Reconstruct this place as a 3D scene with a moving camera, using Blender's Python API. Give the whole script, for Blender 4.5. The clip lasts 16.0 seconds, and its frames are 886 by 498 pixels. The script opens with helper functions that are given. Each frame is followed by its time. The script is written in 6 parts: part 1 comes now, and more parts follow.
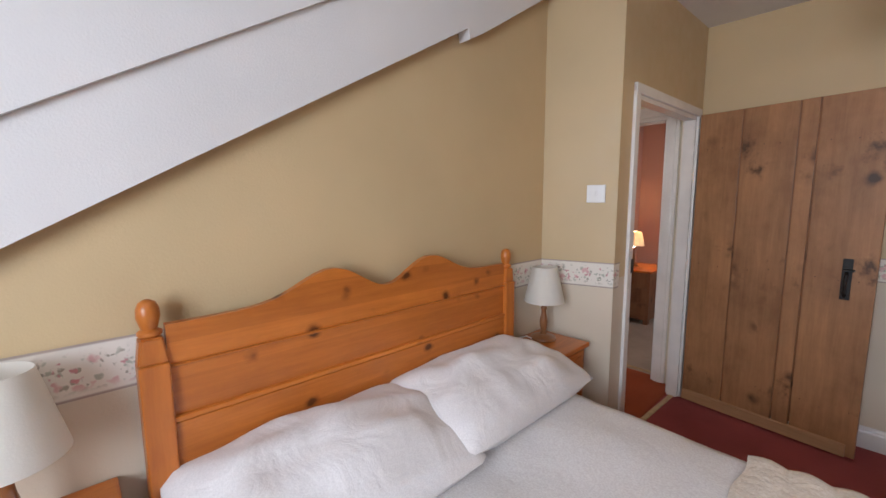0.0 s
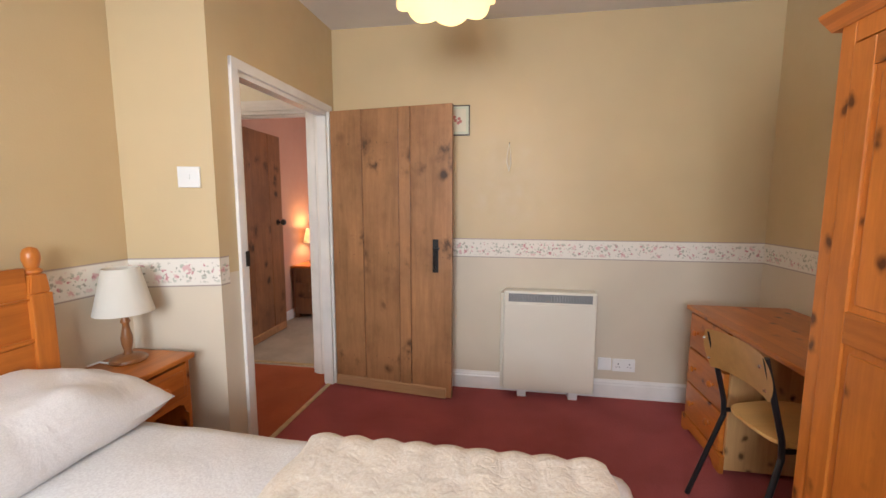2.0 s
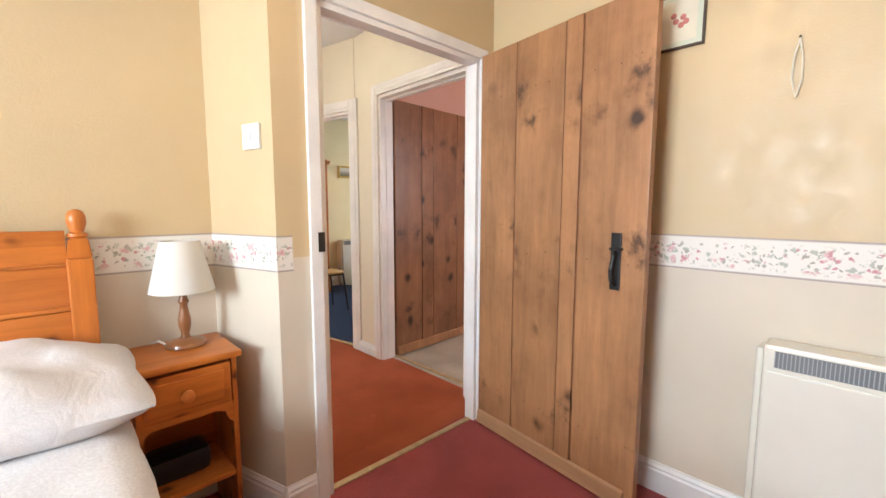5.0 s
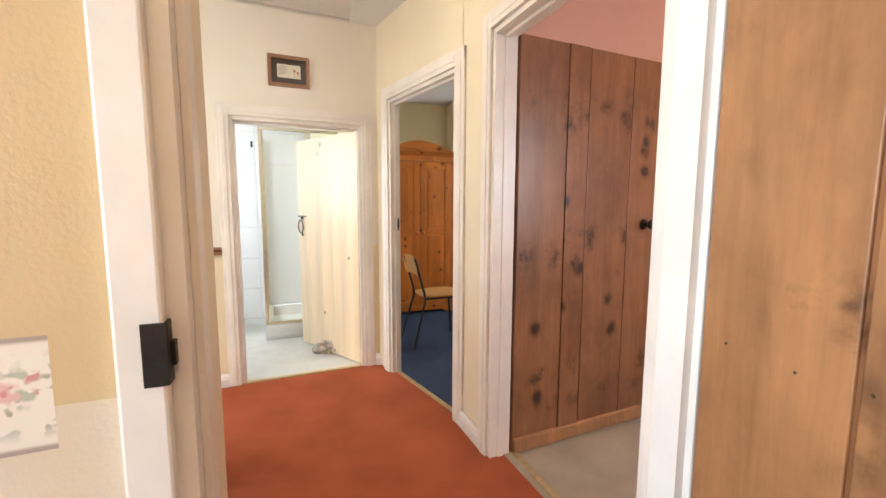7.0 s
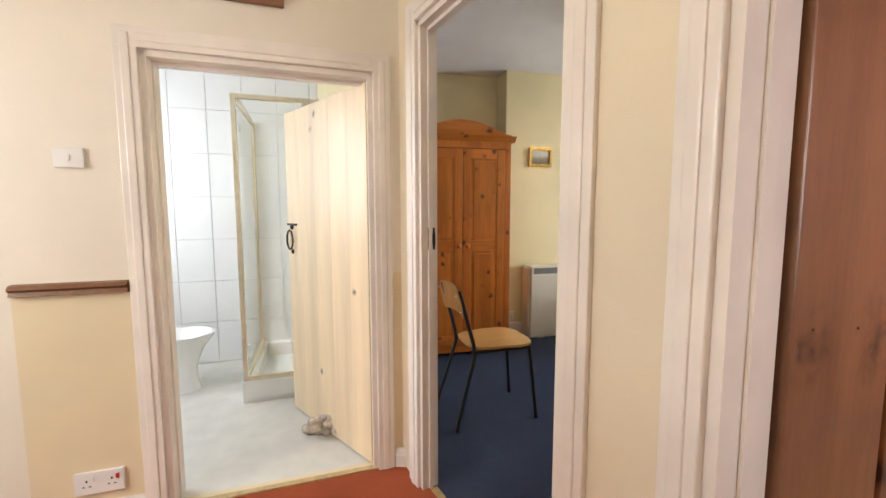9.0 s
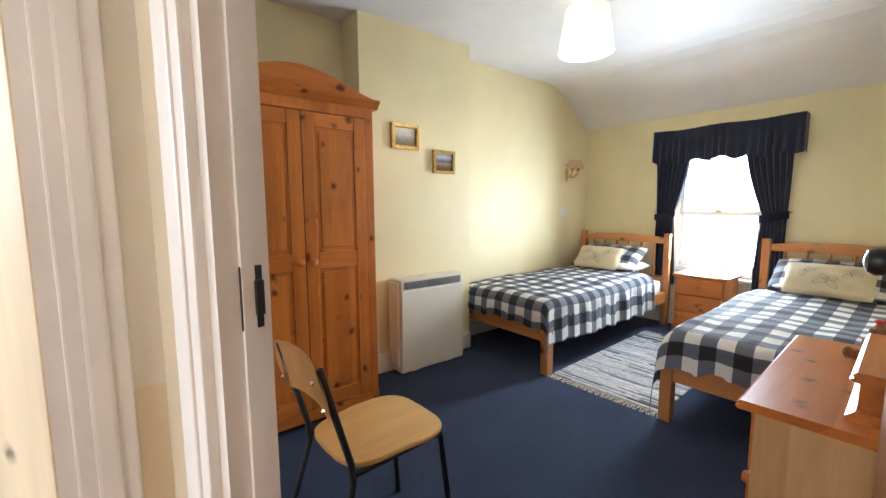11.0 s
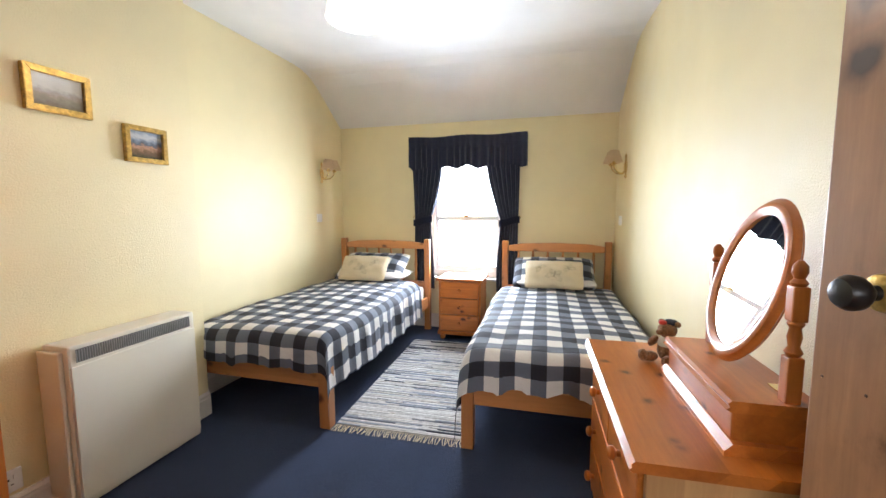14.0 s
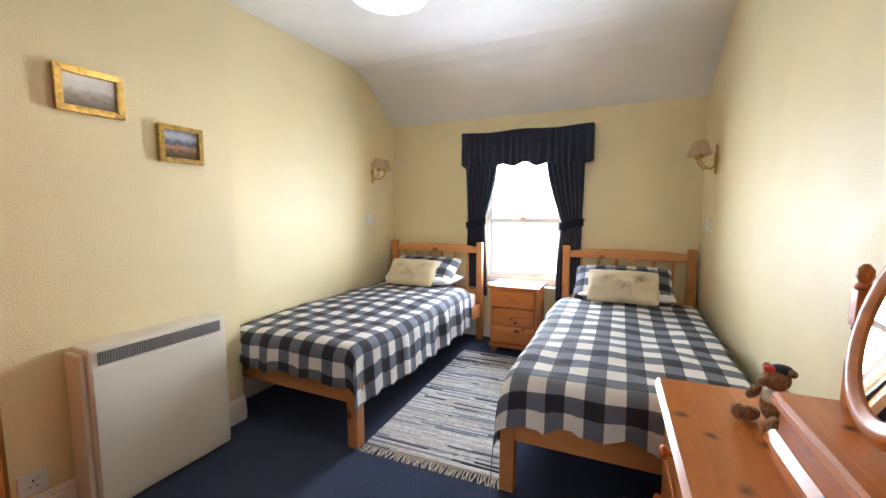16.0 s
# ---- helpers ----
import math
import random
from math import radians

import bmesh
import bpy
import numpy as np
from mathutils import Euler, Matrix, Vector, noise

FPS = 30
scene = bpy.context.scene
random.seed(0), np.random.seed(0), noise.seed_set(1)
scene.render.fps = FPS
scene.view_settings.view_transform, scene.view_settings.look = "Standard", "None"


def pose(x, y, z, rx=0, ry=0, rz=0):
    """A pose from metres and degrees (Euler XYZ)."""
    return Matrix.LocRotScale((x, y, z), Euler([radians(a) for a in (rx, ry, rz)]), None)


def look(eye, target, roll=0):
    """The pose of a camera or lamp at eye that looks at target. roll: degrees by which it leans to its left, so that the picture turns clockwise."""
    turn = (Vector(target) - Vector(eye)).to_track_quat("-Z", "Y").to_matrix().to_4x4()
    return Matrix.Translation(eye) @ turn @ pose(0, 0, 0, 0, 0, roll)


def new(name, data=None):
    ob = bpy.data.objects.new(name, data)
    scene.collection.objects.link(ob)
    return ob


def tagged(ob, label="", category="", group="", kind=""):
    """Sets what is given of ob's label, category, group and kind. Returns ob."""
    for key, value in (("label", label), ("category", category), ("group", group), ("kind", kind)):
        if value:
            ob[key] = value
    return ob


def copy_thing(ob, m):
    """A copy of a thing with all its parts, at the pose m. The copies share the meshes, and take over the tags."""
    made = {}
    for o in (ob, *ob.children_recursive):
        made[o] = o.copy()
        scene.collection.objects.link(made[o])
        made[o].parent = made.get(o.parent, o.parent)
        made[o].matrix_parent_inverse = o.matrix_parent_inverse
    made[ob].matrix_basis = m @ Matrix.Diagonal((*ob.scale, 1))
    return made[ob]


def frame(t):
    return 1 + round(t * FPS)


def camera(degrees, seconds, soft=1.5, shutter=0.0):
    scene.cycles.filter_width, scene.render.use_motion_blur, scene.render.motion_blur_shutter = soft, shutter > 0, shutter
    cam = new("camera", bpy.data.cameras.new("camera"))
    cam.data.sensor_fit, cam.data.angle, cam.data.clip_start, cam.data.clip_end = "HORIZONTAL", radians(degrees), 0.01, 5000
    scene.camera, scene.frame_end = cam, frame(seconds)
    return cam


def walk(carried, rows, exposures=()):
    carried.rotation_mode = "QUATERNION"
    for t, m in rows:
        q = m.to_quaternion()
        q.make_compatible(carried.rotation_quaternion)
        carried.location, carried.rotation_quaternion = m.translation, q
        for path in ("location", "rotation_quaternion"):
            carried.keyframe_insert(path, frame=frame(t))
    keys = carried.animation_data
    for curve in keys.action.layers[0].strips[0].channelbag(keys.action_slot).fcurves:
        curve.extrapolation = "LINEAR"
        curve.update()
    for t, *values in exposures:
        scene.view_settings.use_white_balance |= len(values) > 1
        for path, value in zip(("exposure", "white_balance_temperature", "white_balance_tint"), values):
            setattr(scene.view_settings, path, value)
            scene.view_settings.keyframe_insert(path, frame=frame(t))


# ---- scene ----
cam = camera(96.0, 16.0)
PATH = [
    (0, (0.368, 0.698, 1.411), (1.634, 2.226, 1.164), -0.3),
    (0.5, (0.48, 0.546, 1.357), (1.969, 1.864, 1.142), -0.3),
    (1, (0.554, 0.454, 1.34), (2.242, 1.504, 1.122), -0.2),
    (1.5, (0.65, 0.375, 1.336), (2.474, 1.163, 1.108), 0.1),
    (2, (0.807, 0.32, 1.323), (2.747, 0.753, 1.096), 0.1),
    (2.5, (0.949, 0.228, 1.294), (2.925, 0.448, 1.073), 0.2),
    (3, (1.133, -0.004, 1.215), (3.077, 0.41, 0.998), -0.0),
    (3.5, (1.276, 0.054, 1.182), (2.993, 1.057, 0.969), 0.0),
    (4, (1.39, 0.089, 1.183), (2.95, 1.321, 0.957), 0.2),
    (4.2, (1.468, 0.123, 1.181), (2.994, 1.396, 0.953), 0.2),
    (6.3, (2.44, 0.721, 1.21), (3.276, 2.526, 0.997), 0.1),
    (6.4, (2.477, 0.792, 1.226), (3.286, 2.608, 1.006), 0.1),
    (6.5, (2.5, 0.845, 1.221), (3.29, 2.67, 1.009), 0.2),
    (7, (2.652, 1.146, 1.224), (3.309, 3.022, 1.011), 0.2),
    (7.5, (2.808, 1.43, 1.198), (3.216, 3.377, 0.995), 0.2),
    (8, (2.876, 1.747, 1.189), (3.233, 3.705, 0.993), 0.2),
    (8.2, (2.892, 1.86, 1.195), (3.254, 3.818, 0.999), 0.2),
    (10.3, (3.006, 3.08, 1.217), (3.951, 4.832, 1.017), -0.6),
    (10.5, (3.046, 3.17, 1.24), (4.068, 4.874, 1.026), -0.5),
    (11, (3.154, 3.35, 1.222), (4.385, 4.91, 1.006), -0.3),
    (11.5, (3.22, 3.49, 1.207), (4.622, 4.901, 1.003), -0.2),
    (12, (3.294, 3.625, 1.22), (4.912, 4.782, 1.011), -0.1),
    (12.5, (3.35, 3.729, 1.211), (5.153, 4.57, 1.01), -0.1),
    (13, (3.389, 3.785, 1.234), (5.279, 4.407, 1.032), -0.2),
    (13.5, (3.434, 3.859, 1.24), (5.353, 4.384, 1.039), -0.1),
    (14, (3.552, 3.868, 1.24), (5.472, 4.392, 1.037), -0.2),
    (14.5, (3.72, 3.839, 1.243), (5.639, 4.368, 1.043), -0.2),
    (15, (3.823, 3.811, 1.246), (5.741, 4.344, 1.046), -0.2),
    (15.5, (3.847, 3.811, 1.242), (5.725, 4.469, 1.043), -0.1),
    (16, (3.853, 3.82, 1.242), (5.658, 4.659, 1.044), -0.1),
]
EXPOSURES = [
    (0.0, -1.15, 6050, 17), (0.5, -0.85, 6250, 18), (1.0, -0.7, 6450, 18), (2.0, -0.35, 6350, 14), (2.5, -0.05, 6150, 13), (3.0, 0.25, 5950, 11),
    (3.5, 0.38, 5800, 11), (4.2, 0.36, 5750, 11), (6.3, 0.5, 6100, 7), (7.0, 0.58, 6150, 10), (7.5, 0.36, 6350, 12), (8.2, 0.36, 6400, 13),
    (10.3, 0.3, 5900, 10), (11.0, 0.5, 5800, 10), (12.0, 0.62, 5950, 11), (12.5, 0.68, 5850, 12), (13.0, 0.65, 5850, 13), (14.5, 0.52, 5900, 13), (15.0, 0.37, 5900, 14), (16.0, 0.33, 6000, 15),
]
walk(cam, [(t, look(eye, target, roll)) for t, eye, target, roll in PATH], EXPOSURES)

# ---- light and exposure ----
world = bpy.data.worlds.new("world")
scene.world = world
world.use_nodes = True
wn = world.node_tree
sky = wn.nodes.new("ShaderNodeTexSky")
sky.sky_type, sky.sun_disc, sky.sun_elevation, sky.sun_rotation = "NISHITA", False, radians(40), radians(250)
wn.links.new(sky.outputs[0], wn.nodes["Background"].inputs[0])
wn.nodes["Background"].inputs[1].default_value = 0.12

# The older part of the house (bedroom one, landing, bathroom) stands 3.5 degrees off the twin room's axes.
HM = Matrix.Translation((2.5, 1.7, 0)) @ pose(0, 0, 0, 0, 0, 3.5) @ Matrix.Translation((-2.5, -1.7, 0))
ID = Matrix.Identity(4)


def window_light(name, m, w, h, power, color):
    d = bpy.data.lights.new(name, "AREA")
    d.shape, d.size, d.size_y, d.energy, d.color = "RECTANGLE", w, h, power, color
    ob = new(name, d)
    ob.matrix_world = m
    return ob


def bulb_light(name, m, x, y, z, power, color, r=0.04):
    d = bpy.data.lights.new(name, "POINT")
    d.energy, d.color, d.shadow_soft_size = power, color, r
    ob = new(name, d)
    ob.matrix_world = m @ pose(x, y, z)
    return ob


WARM, DAY = (1.0, 0.76, 0.48), (0.93, 0.97, 1.0)
window_light("dormer_daylight", HM @ look((-0.98, 0.62, 1.55), (1, 0.62, 1.35)), 1.15, 1.0, 126, (0.84, 0.94, 1.0))
window_light("twin_window_daylight", look((7.64, 4.71, 1.2), (5.0, 4.71, 1.25)), 0.74, 1.3, 88, (0.84, 0.93, 1.0))
# Fill light added in an unseen stairwell opening, to brighten the landing.
window_light("stairwell_fill_light", HM @ look((0.36, 2.9, 1.7), (2.0, 4.0, -0.4)), 1.2, 1.2, 38, (1.0, 0.97, 0.92))
# Added daylight from an assumed, unseen south window, brightening the open plank door.
window_light("pink_room_unseen_daylight", HM @ look((4.75, 0.54, 1.5), (4.6, 2.7, 1.2)), 0.85, 1.0, 21, DAY)
# Added light for the bright bathroom; its west window is unseen and assumed.
window_light("bathroom_unseen_daylight", HM @ look((1.26, 5.0, 1.6), (3, 5.0, 1.2)), 1.0, 1.0, 22, DAY)
bulb_light("bedroom_pendant_bulb", HM, 2.43, 0.69, 2.16, 8, WARM)
bulb_light("twin_pendant_bulb", ID, 5.31, 4.735, 2.135, 10, (1.0, 0.91, 0.78))
bulb_light("pink_room_bulb", HM, 5.2, 2.72, 0.975, 15, (1.0, 0.55, 0.22))
bulb_light("landing_ceiling_bulb", HM, 2.9, 2.75, 2.425, 45, (1.0, 0.90, 0.74), 0.07)


# ---- materials ----
def shader(name):
    m = bpy.data.materials.new(name)
    m.use_nodes = True
    nt = m.node_tree
    return m, nt, nt.nodes["Principled BSDF"]


def node(nt, kind, **vals):
    n = nt.nodes.new(kind)
    for k, v in vals.items():
        n.inputs[k.replace("_", " ")].default_value = v
    return n


def rgb(c):
    return (*c, 1.0)


def coords(nt, scale=(1, 1, 1), kind="Object", rot=(0, 0, 0)):
    tc = nt.nodes.new("ShaderNodeTexCoord")
    mp = nt.nodes.new("ShaderNodeMapping")
    mp.inputs["Scale"].default_value, mp.inputs["Rotation"].default_value = scale, rot
    nt.links.new(tc.outputs[kind], mp.inputs[0])
    return mp.outputs[0]


def ramp(nt, fac, stops, mode="LINEAR"):
    r = nt.nodes.new("ShaderNodeValToRGB")
    r.color_ramp.interpolation = mode
    while len(r.color_ramp.elements) < len(stops):
        r.color_ramp.elements.new(0.5)
    for e, (p, c) in zip(r.color_ramp.elements, stops):
        e.position, e.color = p, rgb(c)
    nt.links.new(fac, r.inputs[0])
    return r.outputs[0]


def mixc(nt, fac, a, b, mode="MIX"):
    n = nt.nodes.new("ShaderNodeMix")
    n.data_type, n.blend_type = "RGBA", mode
    for sock, v in ((n.inputs[0], fac), (n.inputs[6], a), (n.inputs[7], b)):
        if isinstance(v, (int, float)):
            sock.default_value = v
        elif isinstance(v, tuple):
            sock.default_value = rgb(v)
        else:
            nt.links.new(v, sock)
    return n.outputs[2]


def bump(nt, bsdf, height, strength, dist=0.01):
    b = node(nt, "ShaderNodeBump", Strength=strength, Distance=dist)
    nt.links.new(height, b.inputs["Height"])
    nt.links.new(b.outputs[0], bsdf.inputs["Normal"])


def noise_tex(nt, vec, scale, detail=4.0, rough=0.55):
    n = node(nt, "ShaderNodeTexNoise", Scale=scale, Detail=detail, Roughness=rough)
    nt.links.new(vec, n.inputs["Vector"])
    return n.outputs["Fac"]


def plain(name, color, rough=0.5, metal=0.0, vary=0.06, scale=6.0, relief=0.15, fine=90.0, coat=0.0):
    """Painted, moulded or cast surface: soft blotches and a fine relief."""
    m, nt, b = shader(name)
    v = coords(nt)
    dark = tuple(max(0, c * (1 - 2 * vary)) for c in color)
    lite = tuple(min(1, c * (1 + vary)) for c in color)
    nt.links.new(ramp(nt, noise_tex(nt, v, scale), [(0.3, dark), (0.7, lite)]), b.inputs["Base Color"])
    b.inputs["Roughness"].default_value, b.inputs["Metallic"].default_value = rough, metal
    b.inputs["Coat Weight"].default_value = coat
    bump(nt, b, noise_tex(nt, v, fine), relief, 0.002)
    return m


def papered(name, upper, lower=None, split=1.0, rough=0.55, relief=0.25, lumps=14.0):
    """Wall paint or paper, with another tint below a dado height where given."""
    m, nt, b = shader(name)
    v = coords(nt)
    big, mid = noise_tex(nt, v, 1.6, 3), noise_tex(nt, v, lumps, 5)

    def tone(c):
        return ramp(nt, big, [(0.3, tuple(x * 0.93 for x in c)), (0.7, tuple(min(1, x * 1.04) for x in c))])

    col = tone(upper)
    if lower:
        sep = nt.nodes.new("ShaderNodeSeparateXYZ")
        nt.links.new(v, sep.inputs[0])
        cmp_ = nt.nodes.new("ShaderNodeMath")
        cmp_.operation = "GREATER_THAN"
        cmp_.inputs[1].default_value = split
        nt.links.new(sep.outputs[2], cmp_.inputs[0])
        col = mixc(nt, cmp_.outputs[0], tone(lower), col)
    nt.links.new(col, b.inputs["Base Color"])
    nt.links.new(ramp(nt, mid, [(0.3, (rough - 0.1,) * 3), (0.7, (rough + 0.12,) * 3)]), b.inputs["Roughness"])
    tot = nt.nodes.new("ShaderNodeMath")
    nt.links.new(mid, tot.inputs[0])
    nt.links.new(noise_tex(nt, v, 160, 3), tot.inputs[1])
    bump(nt, b, tot.outputs[0], relief, 0.004)
    return m


def carpet(name, c1, c2, sheen=0.1):
    m, nt, b = shader(name)
    v = coords(nt)
    fine, big = noise_tex(nt, v, 420, 3, 0.7), noise_tex(nt, v, 3.5, 4)
    col = ramp(nt, fine, [(0.3, c1), (0.7, c2)])
    nt.links.new(mixc(nt, 0.5, col, ramp(nt, big, [(0.35, (0.6,) * 3), (0.65, (1.0,) * 3)]), "MULTIPLY"), b.inputs["Base Color"])
    b.inputs["Roughness"].default_value = 1.0
    b.inputs["Specular IOR Level"].default_value = 0.1
    b.inputs["Sheen Weight"].default_value = sheen
    b.inputs["Sheen Tint"].default_value = rgb(tuple(min(1.0, 0.15 + x / max(c2)) for x in c2))
    tot = nt.nodes.new("ShaderNodeMath")
    nt.links.new(fine, tot.inputs[0])
    nt.links.new(noise_tex(nt, v, 60, 3), tot.inputs[1])
    bump(nt, b, tot.outputs[0], 0.9, 0.006)
    return m


def wood(name, dark, lite, axis="z", rough=0.35, coat=0.3, knots=0.5, knot_scale=5.5, plank=0.0, grain=1.0, stain=0.0):
    """Boards with grain along the axis, a tint for each glued strip, and scattered knots."""
    m, nt, b = shader(name)
    k = "xyz".index(axis)
    st = [9.0, 9.0, 9.0]
    st[k] = 0.8
    v = coords(nt, tuple(st))
    vk = [1.0, 1.0, 1.0]
    vk[k] = 0.8
    kv = coords(nt, tuple(vk))
    info = nt.nodes.new("ShaderNodeObjectInfo")
    off = nt.nodes.new("ShaderNodeVectorMath")
    off.operation = "MULTIPLY_ADD"
    nt.links.new(info.outputs["Random"], off.inputs[0])
    off.inputs[1].default_value = (7.3, 5.1, 9.7)
    nt.links.new(v, off.inputs[2])
    offk = nt.nodes.new("ShaderNodeVectorMath")
    offk.operation = "MULTIPLY_ADD"
    nt.links.new(info.outputs["Random"], offk.inputs[0])
    offk.inputs[1].default_value = (3.7, 4.9, 6.1)
    nt.links.new(kv, offk.inputs[2])
    broad = noise_tex(nt, off.outputs[0], 0.9, 3)
    wv = node(nt, "ShaderNodeTexNoise", Scale=5.5 * grain, Detail=6.0, Roughness=0.65, Distortion=0.35)
    nt.links.new(off.outputs[0], wv.inputs["Vector"])
    col = ramp(nt, wv.outputs["Fac"], [(0.28, dark), (0.72, lite)])
    col = mixc(nt, 0.55, col, ramp(nt, broad, [(0.3, tuple(c * 0.72 for c in lite)), (0.7, tuple(min(1, c * 1.1) for c in lite))]))
    if plank:
        across = nt.nodes.new("ShaderNodeSeparateXYZ")
        nt.links.new(coords(nt, (plank,) * 3), across.inputs[0])
        both = node(nt, "ShaderNodeMath")
        nt.links.new(across.outputs[(k + 1) % 3], both.inputs[0])
        nt.links.new(across.outputs[(k + 2) % 3], both.inputs[1])
        strip = node(nt, "ShaderNodeMath")
        strip.operation = "FLOOR"
        nt.links.new(both.outputs[0], strip.inputs[0])
        lot = node(nt, "ShaderNodeMath")
        lot.operation = "MULTIPLY_ADD"
        lot.inputs[1].default_value = 37.0
        nt.links.new(info.outputs["Random"], lot.inputs[0])
        nt.links.new(strip.outputs[0], lot.inputs[2])
        tint = nt.nodes.new("ShaderNodeTexWhiteNoise")
        tint.noise_dimensions = "1D"
        nt.links.new(lot.outputs[0], tint.inputs["W"])
        col = mixc(nt, 1.0, col, ramp(nt, tint.outputs["Value"], [(0.0, (0.84, 0.81, 0.78)), (0.5, (0.97, 0.97, 0.96)), (1.0, (1.1, 1.12, 1.14))]), "MULTIPLY")
    if stain:
        blot = noise_tex(nt, offk.outputs[0], 3.2, 6, 0.65)
        col = mixc(nt, stain, col, ramp(nt, blot, [(0.33, (0.42, 0.37, 0.33)), (0.5, (0.85, 0.83, 0.8)), (0.68, (1.15, 1.13, 1.1))]), "MULTIPLY")
    if stain > 0.5:
        sv = [1.0, 1.0, 1.0]
        sv[k] = 0.8
        smudge_in = nt.nodes.new("ShaderNodeVectorMath")
        smudge_in.operation = "MULTIPLY_ADD"
        nt.links.new(info.outputs["Random"], smudge_in.inputs[0])
        smudge_in.inputs[1].default_value = (2.1, 8.3, 5.9)
        nt.links.new(coords(nt, tuple(sv)), smudge_in.inputs[2])
        ragged = node(nt, "ShaderNodeTexNoise", Scale=17.0, Detail=5.0, Roughness=0.65)
        nt.links.new(smudge_in.outputs[0], ragged.inputs["Vector"])
        drift = nt.nodes.new("ShaderNodeVectorMath")
        drift.operation = "MULTIPLY_ADD"
        nt.links.new(ragged.outputs["Color"], drift.inputs[0])
        drift.inputs[1].default_value = (0.2, 0.2, 0.2)
        nt.links.new(smudge_in.outputs[0], drift.inputs[2])
        cell = node(nt, "ShaderNodeTexVoronoi", Scale=6.4, Randomness=0.9)
        nt.links.new(drift.outputs[0], cell.inputs["Vector"])
        smudge = ramp(nt, cell.outputs["Distance"], [(0.05, (0.92,) * 3), (0.15, (0.62,) * 3), (0.24, (0.32,) * 3), (0.4, (0.0,) * 3)])
        share = nt.nodes.new("ShaderNodeSeparateColor")
        nt.links.new(cell.outputs["Color"], share.inputs[0])
        some = node(nt, "ShaderNodeMath")
        some.operation = "GREATER_THAN"
        some.inputs[1].default_value = 0.15
        nt.links.new(share.outputs[1], some.inputs[0])
        few = node(nt, "ShaderNodeMath")
        few.operation = "MULTIPLY"
        nt.links.new(smudge, few.inputs[0])
        nt.links.new(some.outputs[0], few.inputs[1])
        along = nt.nodes.new("ShaderNodeSeparateXYZ")
        nt.links.new(coords(nt, (1 / 0.66,) * 3), along.inputs[0])
        whorl = node(nt, "ShaderNodeMath")
        whorl.operation = "FRACT"
        nt.links.new(along.outputs[k], whorl.inputs[0])
        row = ramp(nt, whorl.outputs[0], [(0.22, (0.0,) * 3), (0.38, (1.0,) * 3), (0.64, (1.0,) * 3), (0.80, (0.0,) * 3)])
        rows = node(nt, "ShaderNodeMath")
        rows.operation = "MULTIPLY"
        nt.links.new(few.outputs[0], rows.inputs[0])
        nt.links.new(row, rows.inputs[1])
        col = mixc(nt, rows.outputs[0], col, tuple(c * 0.3 for c in dark))
    wobk = node(nt, "ShaderNodeTexNoise", Scale=14.0, Detail=3.0)
    nt.links.new(offk.outputs[0], wobk.inputs["Vector"])
    warp = nt.nodes.new("ShaderNodeVectorMath")
    warp.operation = "MULTIPLY_ADD"
    nt.links.new(wobk.outputs["Color"], warp.inputs[0])
    warp.inputs[1].default_value = (0.05, 0.05, 0.05)
    nt.links.new(offk.outputs[0], warp.inputs[2])
    vor = node(nt, "ShaderNodeTexVoronoi", Scale=knot_scale, Randomness=1.0)
    nt.links.new(warp.outputs[0], vor.inputs["Vector"])
    kn = ramp(nt, vor.outputs["Distance"], [(0.11, (1.0,) * 3), (0.16, (0.62,) * 3), (0.22, (0.26,) * 3), (0.3, (0, 0, 0))])
    pick = node(nt, "ShaderNodeMath")
    pick.operation = "GREATER_THAN"
    sepc = nt.nodes.new("ShaderNodeSeparateColor")
    nt.links.new(vor.outputs["Color"], sepc.inputs[0])
    nt.links.new(sepc.outputs[0], pick.inputs[0])
    pick.inputs[1].default_value = 1.0 - knots
    mul = node(nt, "ShaderNodeMath")
    mul.operation = "MULTIPLY"
    nt.links.new(kn, mul.inputs[0])
    nt.links.new(pick.outputs[0], mul.inputs[1])
    col = mixc(nt, mul.outputs[0], col, tuple(c * 0.3 for c in dark))
    nt.links.new(col, b.inputs["Base Color"])
    b.inputs["Roughness"].default_value, b.inputs["Coat Weight"].default_value = rough, coat
    b.inputs["Coat Roughness"].default_value = 0.2
    bump(nt, b, wv.outputs["Fac"], 0.12, 0.002)
    return m


def cloth(name, c1, c2, scale=300.0, wrinkle=0.4, wscale=9.0, rough=0.9):
    m, nt, b = shader(name)
    v = coords(nt)
    nt.links.new(ramp(nt, noise_tex(nt, v, scale, 2), [(0.35, c1), (0.65, c2)]), b.inputs["Base Color"])
    b.inputs["Roughness"].default_value = rough
    b.inputs["Sheen Weight"].default_value = 0.15
    w = node(nt, "ShaderNodeTexNoise", Scale=wscale, Detail=5.0, Roughness=0.5, Distortion=0.8)
    nt.links.new(v, w.inputs["Vector"])
    bump(nt, b, w.outputs["Fac"], wrinkle, 0.02)
    return m


